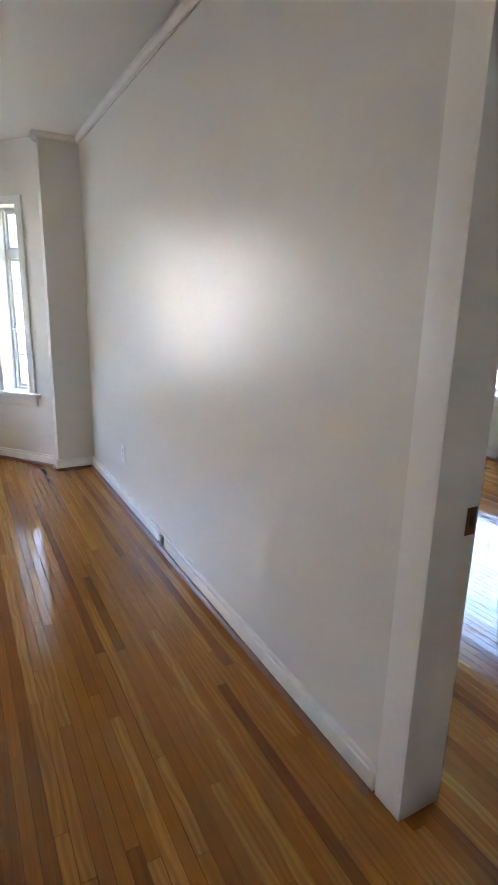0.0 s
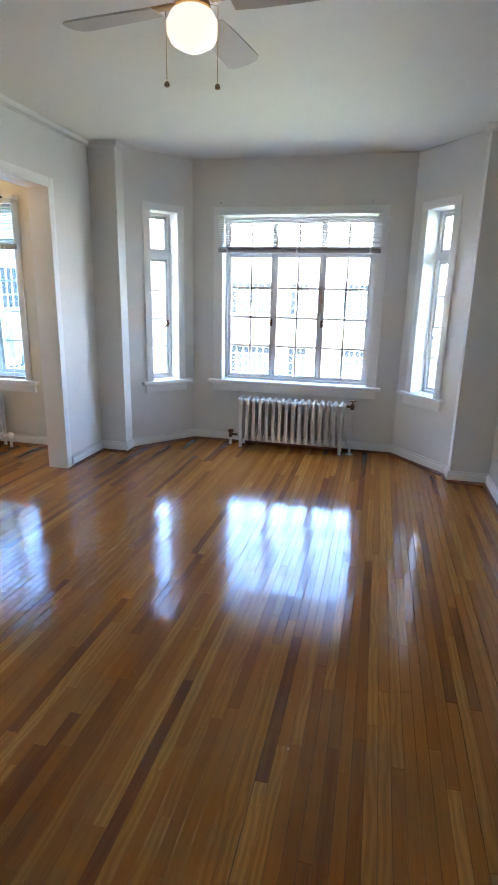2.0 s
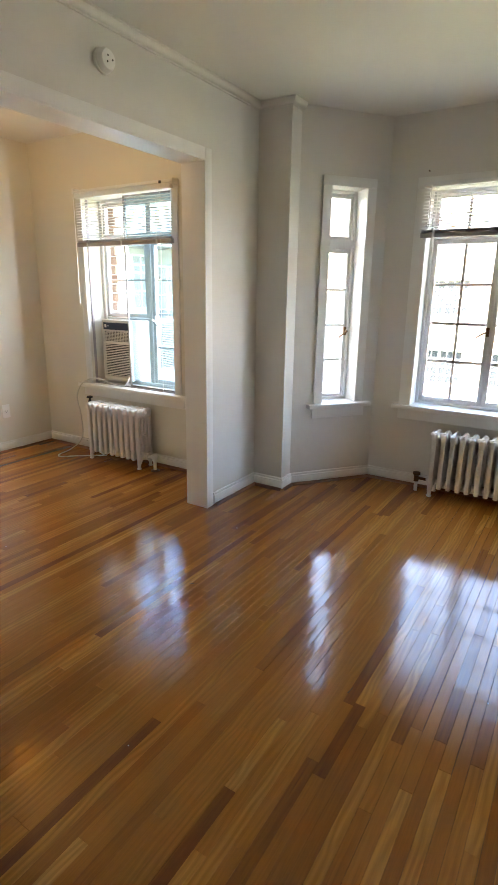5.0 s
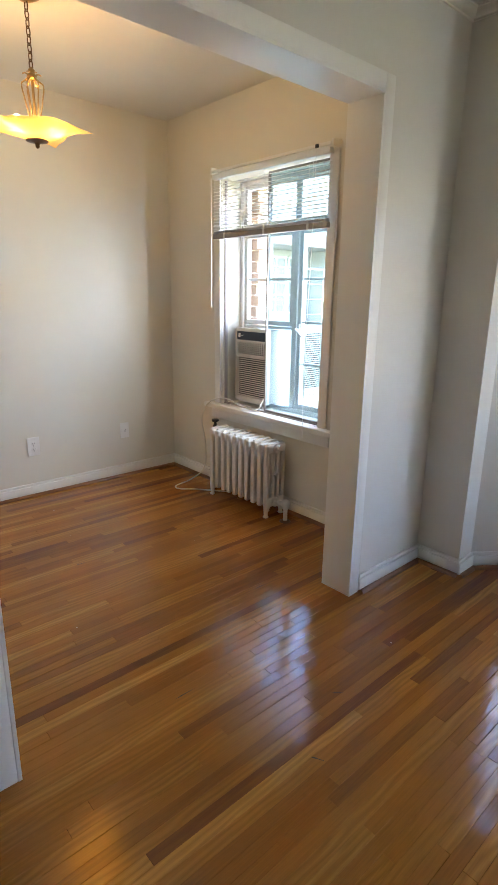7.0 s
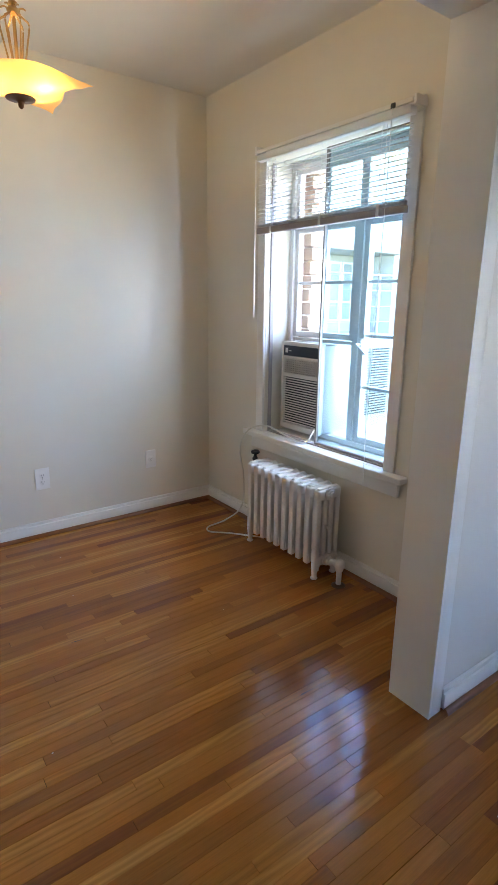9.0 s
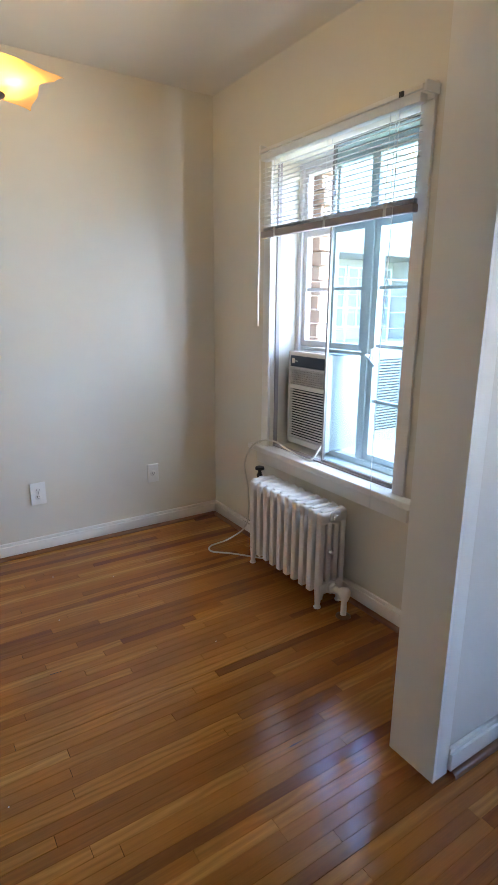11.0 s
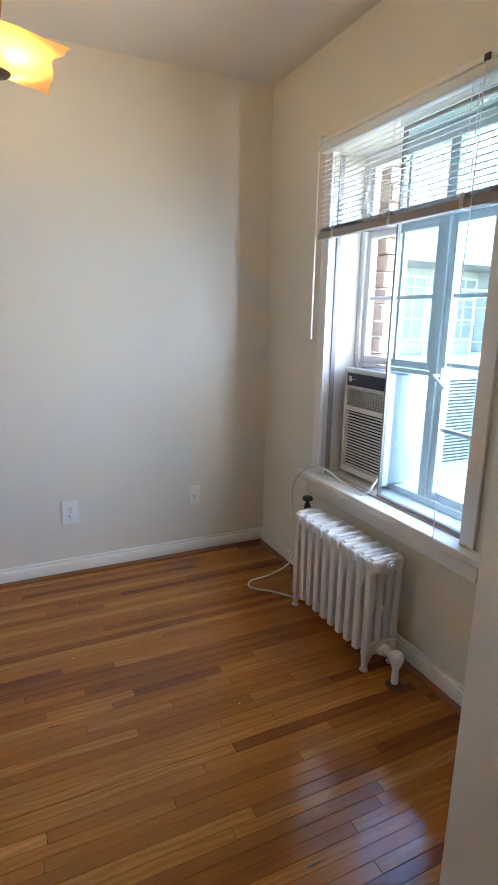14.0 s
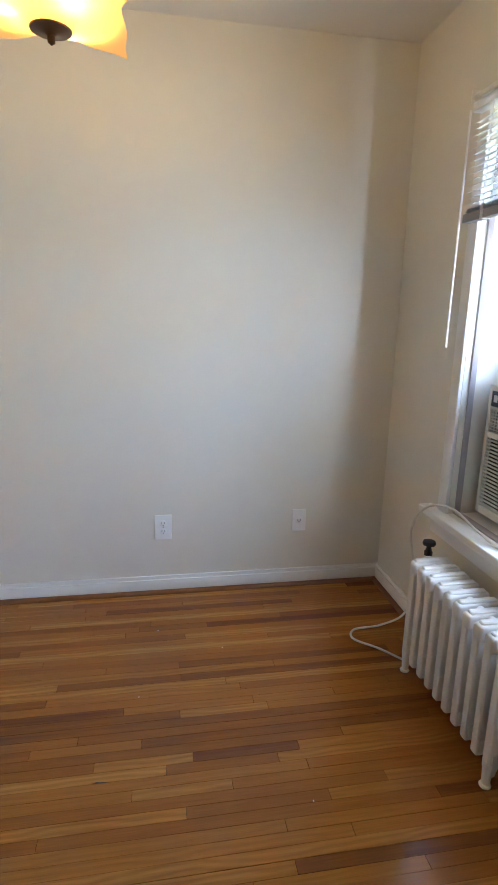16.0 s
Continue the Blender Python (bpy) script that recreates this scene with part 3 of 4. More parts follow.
win = thing("window_4", M_DIN, "white steel casement window with an inner sliding glass panel", "window", kind="structure")
s0, s1 = DW
trim_boards(win, s0, s1, SILL + 0.004, 2.03, 0.06, 0.055)
stool(win, s0, s1, SILL, 0.132, 0.16)
outer_frame(win, s0, s1, SILL + 0.004, 2.03, 0.17, 0.03, 1.73, 0.035)
mid = -3.085 - DINING_WEST
sash(win, s0 + 0.03, mid - 0.02, 1.135, 1.712, 0.175, 2, 2, bar=0.03)
sash(win, mid + 0.02, s1 - 0.03, SILL + 0.034, 1.712, 0.175, 1, 4, bar=0.032, lever=-1)
part("mullion", box(B(), mid - 0.02, mid + 0.02, 0.165, 0.215, SILL + 0.034, 1.712, 0.003), STEEL, win)
sash(win, s0 + 0.03, mid, 1.748, 2.0, 0.175, 2, 1, bar=0.024)
sash(win, mid, s1 - 0.03, 1.748, 2.0, 0.175, 1, 1, bar=0.024)
edge = -3.20 - DINING_WEST
bm = B()
for x0, x1, lo, hi in ((edge, edge + 0.010, SILL + 0.012, 2.02), (s1 - 0.014, s1 - 0.002, SILL + 0.012, 2.02), (edge + 0.010, s1 - 0.014, SILL + 0.012, SILL + 0.024), (edge + 0.010, s1 - 0.014, 2.008, 2.02)):
    box(bm, x0, x1, 0.028, 0.044, lo, hi, 0.002)
slider = part("slider_frame", bm, TRACK, win, "thin dull metal edge of the sliding panel")
pane = part("pane", box(B(), edge + 0.009, s1 - 0.013, 0.034, 0.038, SILL + 0.02, 2.01), GLASS_BLUE, slider)
pane.visible_shadow = False
part("slider_track", box(box(B(), s0 + 0.001, s1 - 0.001, 0.02, 0.052, SILL + 0.004, SILL + 0.011, 0.002), s0 + 0.001, s0 + 0.007, 0.024, 0.048, SILL + 0.011, 2.02, 0.002), RAIL, win, "dull brown slider track")
blind("window_blind", M_DIN, s0 + 0.0, s1 + 0.05, 2.04, 1.665, -0.06, 16, "white venetian blind drawn half up in the dining window", (0.12, 0.5, 0.86), (s0 - 0.0, 1.24))
part("lift_cord", tube(B(), smooth_line([(s1 - 0.035, -0.08, 2.05), (s1 - 0.04, -0.08, 1.6), (s1 - 0.06, -0.079, 1.0), (s1 - 0.055, -0.078, 0.52)], 6), 0.0016, 5), SLAT, bpy.data.objects["window_blind.001"])
rail = thing("curtain_rail", M_DIN, "white painted metal curtain rail above the dining window", "curtain rail")
part("rail", box(B(), s0 - 0.005, s1 + 0.055, -0.075, -0.06, 2.05, 2.066, 0.003), TRIM, rail)
part("bracket", box(B(), s0 - 0.02, s0 - 0.005, -0.078, -0.001, 2.045, 2.085, 0.003), TRIM, rail)
part("bracket", box(B(), s1 + 0.055, s1 + 0.067, -0.07, -0.001, 2.042, 2.076, 0.003), TRIM, rail)
part("cord_guide", box(B(), s1 - 0.045, s1 - 0.025, -0.082, -0.075, 2.046, 2.064, 0.002), BLACK, rail, "small dark cord guide")

win = thing("window_5", M_SIDE, "white window of the neighbouring room", "window", kind="structure")
trim_boards(win, 0.85, 1.95, SILL + 0.004, 2.0, 0.085, 0.07)
stool(win, 0.85, 1.95, SILL, 0.12, 0.10)
outer_frame(win, 0.85, 1.95, SILL + 0.004, 2.0, 0.10, 0.02, 1.715, 0.03)
for k in range(2):
    sash(win, 0.87 + k * 0.53, 1.40 + k * 0.53, SILL + 0.024, 1.70, 0.105, 2, 4)
    sash(win, 0.87 + k * 0.53, 1.40 + k * 0.53, 1.73, 1.98, 0.105, 2, 1)


# ---- radiators ----
def radiator(m, n, pitch, depth, height, label):
    r = thing("radiator", m, label, "radiator", "cast iron radiators")
    tubes = 4
    gap = (depth - 0.030) / (tubes - 1)

    def section(feet):
        bm = B()
        for k in range(tubes):
            y = 0.015 + k * gap
            box(bm, -0.0168, 0.0168, y - 0.0155, y + 0.0155, 0.066 if k in (0, tubes - 1) else 0.085, height - 0.026, 0.011, 3)
        box(bm, -0.0196, 0.0196, -0.002, depth + 0.002, height - 0.062, height - 0.004, 0.017, 4)
        box(bm, -0.012, 0.012, 0.010, depth - 0.010, height - 0.02, height + 0.003, 0.009, 3)
        box(bm, -0.0205, 0.0205, 0.004, depth - 0.004, 0.070, 0.132, 0.018, 3)
        if feet:
            for y, d in ((0.016, -1), (depth - 0.016, 1)):
                bmesh.ops.create_cone(bm, cap_ends=True, segments=14, radius1=0.0125, radius2=0.0185, depth=0.085, matrix=Matrix.LocRotScale((0, y + d * 0.003, 0.052), None, (1, 0.9, 1)))
                bmesh.ops.create_uvsphere(bm, u_segments=12, v_segments=6, radius=0.018, matrix=Matrix.LocRotScale((0, y + d * 0.004, 0.009), None, (1, 1, 0.5)))
                for i in range(4):
                    t = radians(12 + 22 * i)
                    c = y - d * (0.006 + 0.034 * (1 - math.cos(t)))
                    box(bm, -0.015, 0.015, c - 0.009, c + 0.009, 0.035 + 0.044 * math.sin(t), 0.100, 0.007, 2)
        return mesh_of("section", bm, ENAMEL)

    plain, footed = section(False), section(True)
    for k in range(n):
        ob = new("section", footed if k in (0, n - 1) else plain)
        ob.parent = r
        ob.matrix_local = pose(pitch * (k + 0.5), 0, 0)
    for z in (height - 0.03, 0.10):
        bm = rod(B(), (pitch * 0.5, depth / 2, z), (pitch * (n - 0.5), depth / 2, z), 0.019, seg=16)
        part("nipple", bm, ENAMEL, r)
        for x, d in ((0.0, -1), (pitch * n, 1)):
            part("end_plug", lathe(B(), [(0.033, 0), (0.031, 0.006), (0.021, 0.009), (0.020, 0.014), (0.013, 0.015), (0.012, 0.022), (0.003, 0.023)], 20, Matrix.Translation((x - d * 0.009, depth / 2, z)) @ Matrix.Rotation(d * radians(90), 4, "Y")), ENAMEL, r)
    return r


def flange(bm, x, y, z=0.0):
    return lathe(bm, [(0.034, z), (0.034, z + 0.003), (0.024, z + 0.008), (0.016, z + 0.009)], 20, Matrix.Translation((x, y, 0)))


RAD_D = radiator(pose(-3.480, 4.452, 0), 10, 0.059, 0.152, 0.472, "white painted cast iron radiator under the dining window")
bm = tube(B(), smooth_line([(0.575, 0.076, 0.100), (0.61, 0.076, 0.102), (0.66, 0.072, 0.106)], 4), 0.014, 12)
lathe(bm, [(0.020, 0.585), (0.026, 0.588), (0.026, 0.606), (0.019, 0.609)], 6, Matrix.Translation((0, 0.076, 0.100)) @ Matrix.Rotation(radians(90), 4, "Y"))
lathe(bm, [(0.012, 0.074), (0.017, 0.078), (0.021, 0.090), (0.024, 0.097), (0.0265, 0.108), (0.0265, 0.122), (0.021, 0.133), (0.012, 0.138), (0.002, 0.139)], 20, Matrix.Translation((0.672, 0.07, 0)))
part("valve", bm, ENAMEL, RAD_D)
part("supply_pipe", rod(B(), (0.672, 0.07, 0.0), (0.672, 0.07, 0.078), 0.0135), ENAMEL, RAD_D)
part("floor_flange", flange(B(), 0.672, 0.07), BRONZE, RAD_D, "tarnished floor flange")
bm = rod(B(), (-0.075, 0.12, 0.41), (-0.075, 0.12, 0.485), 0.009)
lathe(bm, [(0.004, 0.478), (0.024, 0.481), (0.026, 0.488), (0.023, 0.496), (0.006, 0.498)], 16, Matrix.Translation((-0.075, 0.12, 0)))
lathe(bm, [(0.010, 0.436), (0.016, 0.438), (0.017, 0.452), (0.012, 0.458), (0.012, 0.464), (0.008, 0.466)], 8, Matrix.Translation((-0.075, 0.12, 0)))
rod(bm, (-0.075, 0.12, 0.425), (0.02, 0.10, 0.425), 0.009)
part("shutoff_valve", bm, BLACK, RAD_D, "blackened metal shut-off valve wheel")
part("valve_stem", rod(B(), (-0.075, 0.12, 0.0), (-0.075, 0.12, 0.412), 0.009), ENAMEL, RAD_D)
part("bleed_plug", rod(B(), (0.583, 0.055, 0.28), (0.60, 0.055, 0.28), 0.008), ENAMEL, RAD_D)
RAD_L = radiator(pose(-0.915, 5.155, 0), 16, 0.0597, 0.15, 0.455, "white painted cast iron radiator under the wide window")
part("riser_pipe", rod(B(), (1.012, 0.068, 0.0), (1.012, 0.068, 0.42), 0.012), ENAMEL, RAD_L)
part("floor_flange", flange(B(), 1.012, 0.068), ENAMEL, RAD_L)
bm = rod(B(), (1.012, 0.068, 0.405), (1.012, 0.068, 0.455), 0.016)
rod(bm, (0.95, 0.072, 0.43), (1.03, 0.066, 0.43), 0.012)
lathe(bm, [(0.006, 0.455), (0.006, 0.475), (0.028, 0.477), (0.03, 0.485), (0.02, 0.492), (0.004, 0.493)], 16, Matrix.Translation((1.012, 0.068, 0)))
part("shutoff_valve", bm, BRONZE, RAD_L, "dark bronze shut-off valve")
bm = rod(B(), (-0.085, 0.09, 0.07), (-0.085, 0.09, 0.125), 0.017)
rod(bm, (-0.085, 0.09, 0.095), (0.02, 0.08, 0.095), 0.010)
lathe(bm, [(0.02, 0.115), (0.026, 0.12), (0.026, 0.135), (0.012, 0.14)], 14, Matrix.Translation((-0.085, 0.09, 0)))
part("return_valve", bm, BRONZE, RAD_L, "dark bronze return valve")
part("return_pipe", rod(B(), (-0.085, 0.09, 0.0), (-0.085, 0.09, 0.075), 0.013), ENAMEL, RAD_L)

# ---- window air conditioner ----
X0, X1, Y0, Y1, Z0, Z1 = -3.545, -3.235, 4.742, 5.36, 0.622, 1.112
ac = thing("air_conditioner", pose(X0, Y0, Z0), "ivory window air conditioner with a dark blue control strip", "air conditioner")
W, D, H = X1 - X0, Y1 - Y0, Z1 - Z0
bm = box(B(), 0.004, W - 0.004, 0.03, D, 0.004, H - 0.006, 0.006)
part("housing", bm, material("painted_housing", (0.36, 0.37, 0.36), 0.5, grain=0.08, scale=20), ac, "pale grey painted metal housing")
front = part("front_panel", box(B(), 0.0, W, 0.030, 0.036, 0.0, H, 0.002), PLASTIC, ac)
for x0, x1, lo, hi in ((0, 0.016, 0, H), (W - 0.016, W, 0, H), (0.016, W - 0.016, 0, 0.03), (0.016, W - 0.016, H - 0.022, H), (0.016, W - 0.016, 0.295, 0.318), (0.016, W - 0.016, H - 0.09, H - 0.078)):
    part("bezel", box(B(), x0, x1, 0, 0.031, lo, hi, 0.004), PLASTIC, front)
# dark sheet painted as the shade behind the grille bars
part("grille_back", box(B(), 0.016, W - 0.016, 0.02, 0.0295, 0.03, H - 0.09), DARK, ac)
part("control_strip", box(B(), 0.013, W - 0.013, 0.002, 0.03, H - 0.079, H - 0.021, 0.003), material("dark_blue_strip", (0.018, 0.028, 0.05), 0.3, grain=0.3, scale=60), ac, "dark blue control strip")
part("badge", box(B(), 0.03, 0.05, 0.0, 0.01, H - 0.062, H - 0.036, 0.001), WHITE_PLASTIC, ac)
part("badge", box(B(), 0.058, 0.078, 0.0, 0.01, H - 0.051, H - 0.047), WHITE_PLASTIC, ac)
for k in range(19):
    z = 0.036 + k * 0.0137
    bm = box(B(), 0.016, W - 0.016, 0.003, 0.010, z, z + 0.0062, 0.0015)
    part("slat", bm, PLASTIC, front)
for k in range(7):
    z = 0.325 + k * 0.0115
    part("slat", box(B(), 0.016, W - 0.016, 0.005, 0.012, z, z + 0.0045, 0.001), PLASTIC, front)
for k in range(15):
    x = 0.03 + k * (W - 0.06) / 14
    part("vane", box(B(), x - 0.001, x + 0.001, 0.013, 0.02, 0.32, H - 0.09), PLASTIC, front)
# dark strips painted as the shade in the side vent gaps
for k in range(26):
    z = 0.075 + k * 0.0148
    part("side_vent", box(B(), W - 0.006, W - 0.002, 0.28, 0.55, z, z + 0.0068), DARK, ac)
for k in range(5):
    part("side_marking", box(B(), W - 0.006, W - 0.0035, 0.055, 0.075, 0.12 + k * 0.05, 0.15 + k * 0.05), material("grey_print", (0.35, 0.37, 0.40), 0.6), ac)
filler = box(B(), -3.599, X0 - 0.001, 4.84, 4.87, SILL + 0.005, 1.13, 0.002)
box(filler, X0 - 0.001, -3.10, 4.84, 4.87, Z1 + 0.001, 1.13, 0.002)
solid("filler_panel", filler, STEEL, "white painted panel filling the gap round the air conditioner", "panel")
bm = tube(B(), smooth_line([(-3.25, 4.74, 0.66), (-3.24, 4.66, 0.60), (-3.38, 4.645, 0.612), (-3.52, 4.63, 0.64), (-3.65, 4.60, 0.60), (-3.712, 4.575, 0.48), (-3.71, 4.60, 0.30), (-3.68, 4.57, 0.12), (-3.72, 4.48, 0.035), (-3.745, 4.37, 0.006), (-3.68, 4.34, 0.006), (-3.60, 4.42, 0.006), (-3.50, 4.50, 0.006), (-3.40, 4.58, 0.006)], 9), 0.0046, 8)
solid("power_cord", bm, CABLE, "ivory power cord hanging from the sill and looped on the floor", "cable")

# ---- ceiling fan ----
fan = thing("ceiling_fan", pose(-0.39, 2.461, CEILING), "white ceiling fan with a lit opal globe and two pull chains", "ceiling fan")
part("canopy", lathe(B(), [(0.065, 0.0), (0.065, -0.02), (0.045, -0.045), (0.02, -0.05)], 28), WHITE_PLASTIC, fan)
part("down_rod", rod(B(), (0, 0, -0.05), (0, 0, -0.10), 0.012), WHITE_PLASTIC, fan)
part("motor_housing", lathe(B(), [(0.03, -0.095), (0.095, -0.11), (0.105, -0.14), (0.105, -0.19), (0.08, -0.215), (0.045, -0.22)], 32), WHITE_PLASTIC, fan)
part("light_fitter", lathe(B(), [(0.04, -0.214), (0.056, -0.220), (0.06, -0.238), (0.052, -0.244)], 28), BRASS, fan, "brass light fitter")
part("globe", lathe(B(), [(0.05, -0.238), (0.068, -0.250), (0.082, -0.275), (0.082, -0.305), (0.070, -0.330), (0.038, -0.348), (0.010, -0.353), (0.004, -0.356)], 32), OPAL, fan, "lit opal glass globe")
for k in range(4):
    a = radians(82.7 + 90 * k)
    m = Matrix.Rotation(a, 4, "Z")
    bm = B()
    pts = [(0.13, 0.045), (0.20, 0.054), (0.35, 0.062), (0.44, 0.065), (0.462, 0.052), (0.472, 0.015)]
    outline = [(x, y) for x, y in pts] + [(x, -y) for x, y in reversed(pts)]
    tilt = Matrix.Translation((0, 0, -0.228)) @ Matrix.Rotation(radians(-11), 4, "X")
    lo = [bm.verts.new(m @ tilt @ Vector((x, y, -0.003))) for x, y in outline]
    hi = [bm.verts.new(m @ tilt @ Vector((x, y, 0.003))) for x, y in outline]
    bm.faces.new(hi), bm.faces.new(list(reversed(lo)))
    for i in range(len(lo)):
        j = (i + 1) % len(lo)
        bm.faces.new((lo[i], lo[j], hi[j], hi[i]))
    bmesh.ops.recalc_face_normals(bm, faces=bm.faces)
    blade = part("blade", bm, material("fan_blade", (0.46, 0.42, 0.36), 0.55, grain=0.1, scale=20) if k == 0 else bpy.data.materials["fan_blade"], fan, "grey beige painted blade")
    bm = B()
    box(bm, 0.06, 0.19, -0.014, 0.014, -0.224, -0.216, 0.003)
    bmesh.ops.transform(bm, matrix=m, verts=bm.verts)
    part("blade_iron", bm, BRASS, blade)
for x, y, low in ((-0.09, 0.0, -0.442), (0.084, 0.0, -0.459)):
    chain = part("pull_chain", tube(B(), [(x * 0.6, y, -0.226), (x, y, -0.236), (x, y, low + 0.015)], 0.0014, 5), BRASS, fan, "thin brass pull chain")
    part("chain_knob", lathe(B(), [(0.003, low - 0.008), (0.008, low - 0.006), (0.0095, low), (0.007, low + 0.006), (0.002, low + 0.010)], 14, Matrix.Translation((x, y, 0))), material("chain_wood", (0.32, 0.17, 0.08), 0.4, grain=0.2) if x < 0 else bpy.data.materials["chain_wood"], chain, "small turned wooden knob")

# ---- pendant lamp ----
PX, PY = -3.145, 3.32
pend = thing("pendant_lamp", pose(PX, PY, 0), "antique brass pendant lamp with a lit amber alabaster glass shade", "pendant lamp")
part("canopy", lathe(B(), [(0.066, CEILING_DINING), (0.066, CEILING_DINING - 0.014), (0.055, CEILING_DINING - 0.036), (0.026, CEILING_DINING - 0.052), (0.010, CEILING_DINING - 0.058)], 28), BRASS, pend)
link_z = CEILING_DINING - 0.056
k = 0
while link_z > 2.19:
    ring = [(0.0085 * math.cos(2 * math.pi * i / 14), 0.0, -0.016 + 0.0185 * math.sin(2 * math.pi * i / 14)) for i in range(15)]
    bm = tube(B(), ring, 0.0024, 6)
    bmesh.ops.transform(bm, matrix=Matrix.Translation((0, 0, link_z)) @ Matrix.Rotation(radians(90 * (k % 2) + 20), 4, "Z"), verts=bm.verts)
    part("chain_link", bm, BRONZE, pend)
    link_z, k = link_z - 0.0285, k + 1
part("stem", rod(B(), (0, 0, 1.93), (0, 0, 2.18), 0.0055), BRASS, pend)
part("stem_collar", lathe(B(), [(0.006, 2.15), (0.016, 2.156), (0.02, 2.165), (0.01, 2.175), (0.013, 2.185), (0.004, 2.195)], 20), BRASS, pend)
for k in range(6):
    a = radians(60 * k + 10)
    c, s_ = math.cos(a), math.sin(a)
    part("cage_rod", tube(B(), smooth_line([(0.008 * c, 0.008 * s_, 2.16), (0.028 * c, 0.028 * s_, 2.145), (0.042 * c, 0.042 * s_, 2.13), (0.034 * c, 0.034 * s_, 2.08), (0.018 * c, 0.018 * s_, 2.0)], 5), 0.003, 6), BRASS, pend)
    part("leaf_curl", tube(B(), smooth_line([(0.008 * c, 0.008 * s_, 2.165), (0.025 * c, 0.025 * s_, 2.172), (0.036 * c, 0.036 * s_, 2.168)], 4), 0.0025, 6), BRASS, pend)
bm = B()
N = 28
SIDE = 0.168
grid = []
for i in range(N + 1):
    row = []
    for j in range(N + 1):
        u, v = 2 * i / N - 1, 2 * j / N - 1
        edge_in = 1 - 0.07 * (1 - v * v) * abs(u) ** 3 * (1 + 0.5 * math.cos(7 * v))
        edge_in2 = 1 - 0.07 * (1 - u * u) * abs(v) ** 3 * (1 + 0.5 * math.cos(7 * u))
        x, y = SIDE * u * edge_in, SIDE * v * edge_in2
        r = min(1.0, math.hypot(u, v))
        z = 1.935 + 0.03 * r ** 1.8 - 0.008 * u * u * v * v + 0.016 * (1 - u * u) * v * v * (1 + 0.4 * math.cos(5 * u)) + 0.016 * (1 - v * v) * u * u * (1 + 0.4 * math.cos(5 * v))
        row.append(bm.verts.new((x, y, z)))
    grid.append(row)
for i in range(N):
    for j in range(N):
        bm.faces.new((grid[i][j], grid[i + 1][j], grid[i + 1][j + 1], grid[i][j + 1]))
bmesh.ops.solidify(bm, geom=bm.faces[:], thickness=0.005)
bmesh.ops.rotate(bm, verts=bm.verts, cent=(0, 0, 0), matrix=Matrix.Rotation(radians(4), 3, "Z"))
part("shade", bm, ALABASTER, pend, "square amber alabaster glass shade with rippled edges")
part("finial", lathe(B(), [(0.002, 1.90), (0.008, 1.905), (0.009, 1.918), (0.014, 1.922), (0.044, 1.927), (0.045, 1.930), (0.01, 1.934)], 22), BRONZE, pend, "dark bronze finial")
for k in range(3):
    a = radians(120 * k + 40)
    bulb = part("bulb", lathe(B(), [(0.006, -0.03), (0.014, -0.02), (0.022, 0.0), (0.018, 0.016), (0.004, 0.024)], 16, Matrix.Translation((0.08 * math.cos(a), 0.08 * math.sin(a), 1.985))), BULB, pend, "lit frosted bulb")
    part("socket", rod(B(), (0.0, 0.0, 1.972), (0.07 * math.cos(a), 0.07 * math.sin(a), 1.968), 0.008), BRASS, pend)

# ---- wall fittings ----
def outlet(m, w, h, kind, label):
    """Cover plate with its receptacle; y points out of the room."""
    o = thing("wall_outlet", m, label, "outlet", "wall outlets")
    part("cover_plate", box(B(), -w / 2, w / 2, -0.007, -0.001, -h / 2, h / 2, 0.003, 3), WHITE_PLASTIC, o)
    if kind == "double":
        for z in (-0.0195, 0.0195):
            face = part("receptacle", lathe(B(), [(0.0165, 0.0), (0.0165, 0.002), (0.015, 0.0028), (0.002, 0.003)], 20, Matrix.Translation((0, -0.0065, z)) @ Matrix.Rotation(radians(90), 4, "X")), WHITE_PLASTIC, o)
            for x, hh in ((-0.0063, 0.0045), (0.0063, 0.0038)):
                part("slot", box(B(), x - 0.0012, x + 0.0012, -0.0102, -0.009, z + 0.003 - hh, z + 0.003 + hh), DARK, face)
            part("slot", rod(B(), (0, -0.0102, z - 0.009), (0, -0.009, z - 0.009), 0.0026), DARK, face)
        part("screw", rod(B(), (0, -0.008, 0), (0, -0.006, 0), 0.003), METAL, o)
    elif kind == "round":
        face = part("receptacle", lathe(B(), [(0.018, 0.0), (0.018, 0.002), (0.016, 0.003), (0.002, 0.0031)], 24, Matrix.Translation((0, -0.0065, 0)) @ Matrix.Rotation(radians(90), 4, "X")), WHITE_PLASTIC, o)
        for x in (-0.0065, 0.0065):
            part("slot", box(B(), x - 0.0015, x + 0.0015, -0.0105, -0.009, -0.002, 0.006), DARK, face)
        part("slot", rod(B(), (0, -0.0105, -0.008), (0, -0.009, -0.008), 0.003), DARK, face)
    else:
        part("toggle", box(B(), -0.005, 0.005, -0.016, -0.006, -0.012, 0.012, 0.002), PLASTIC, o)
    return o


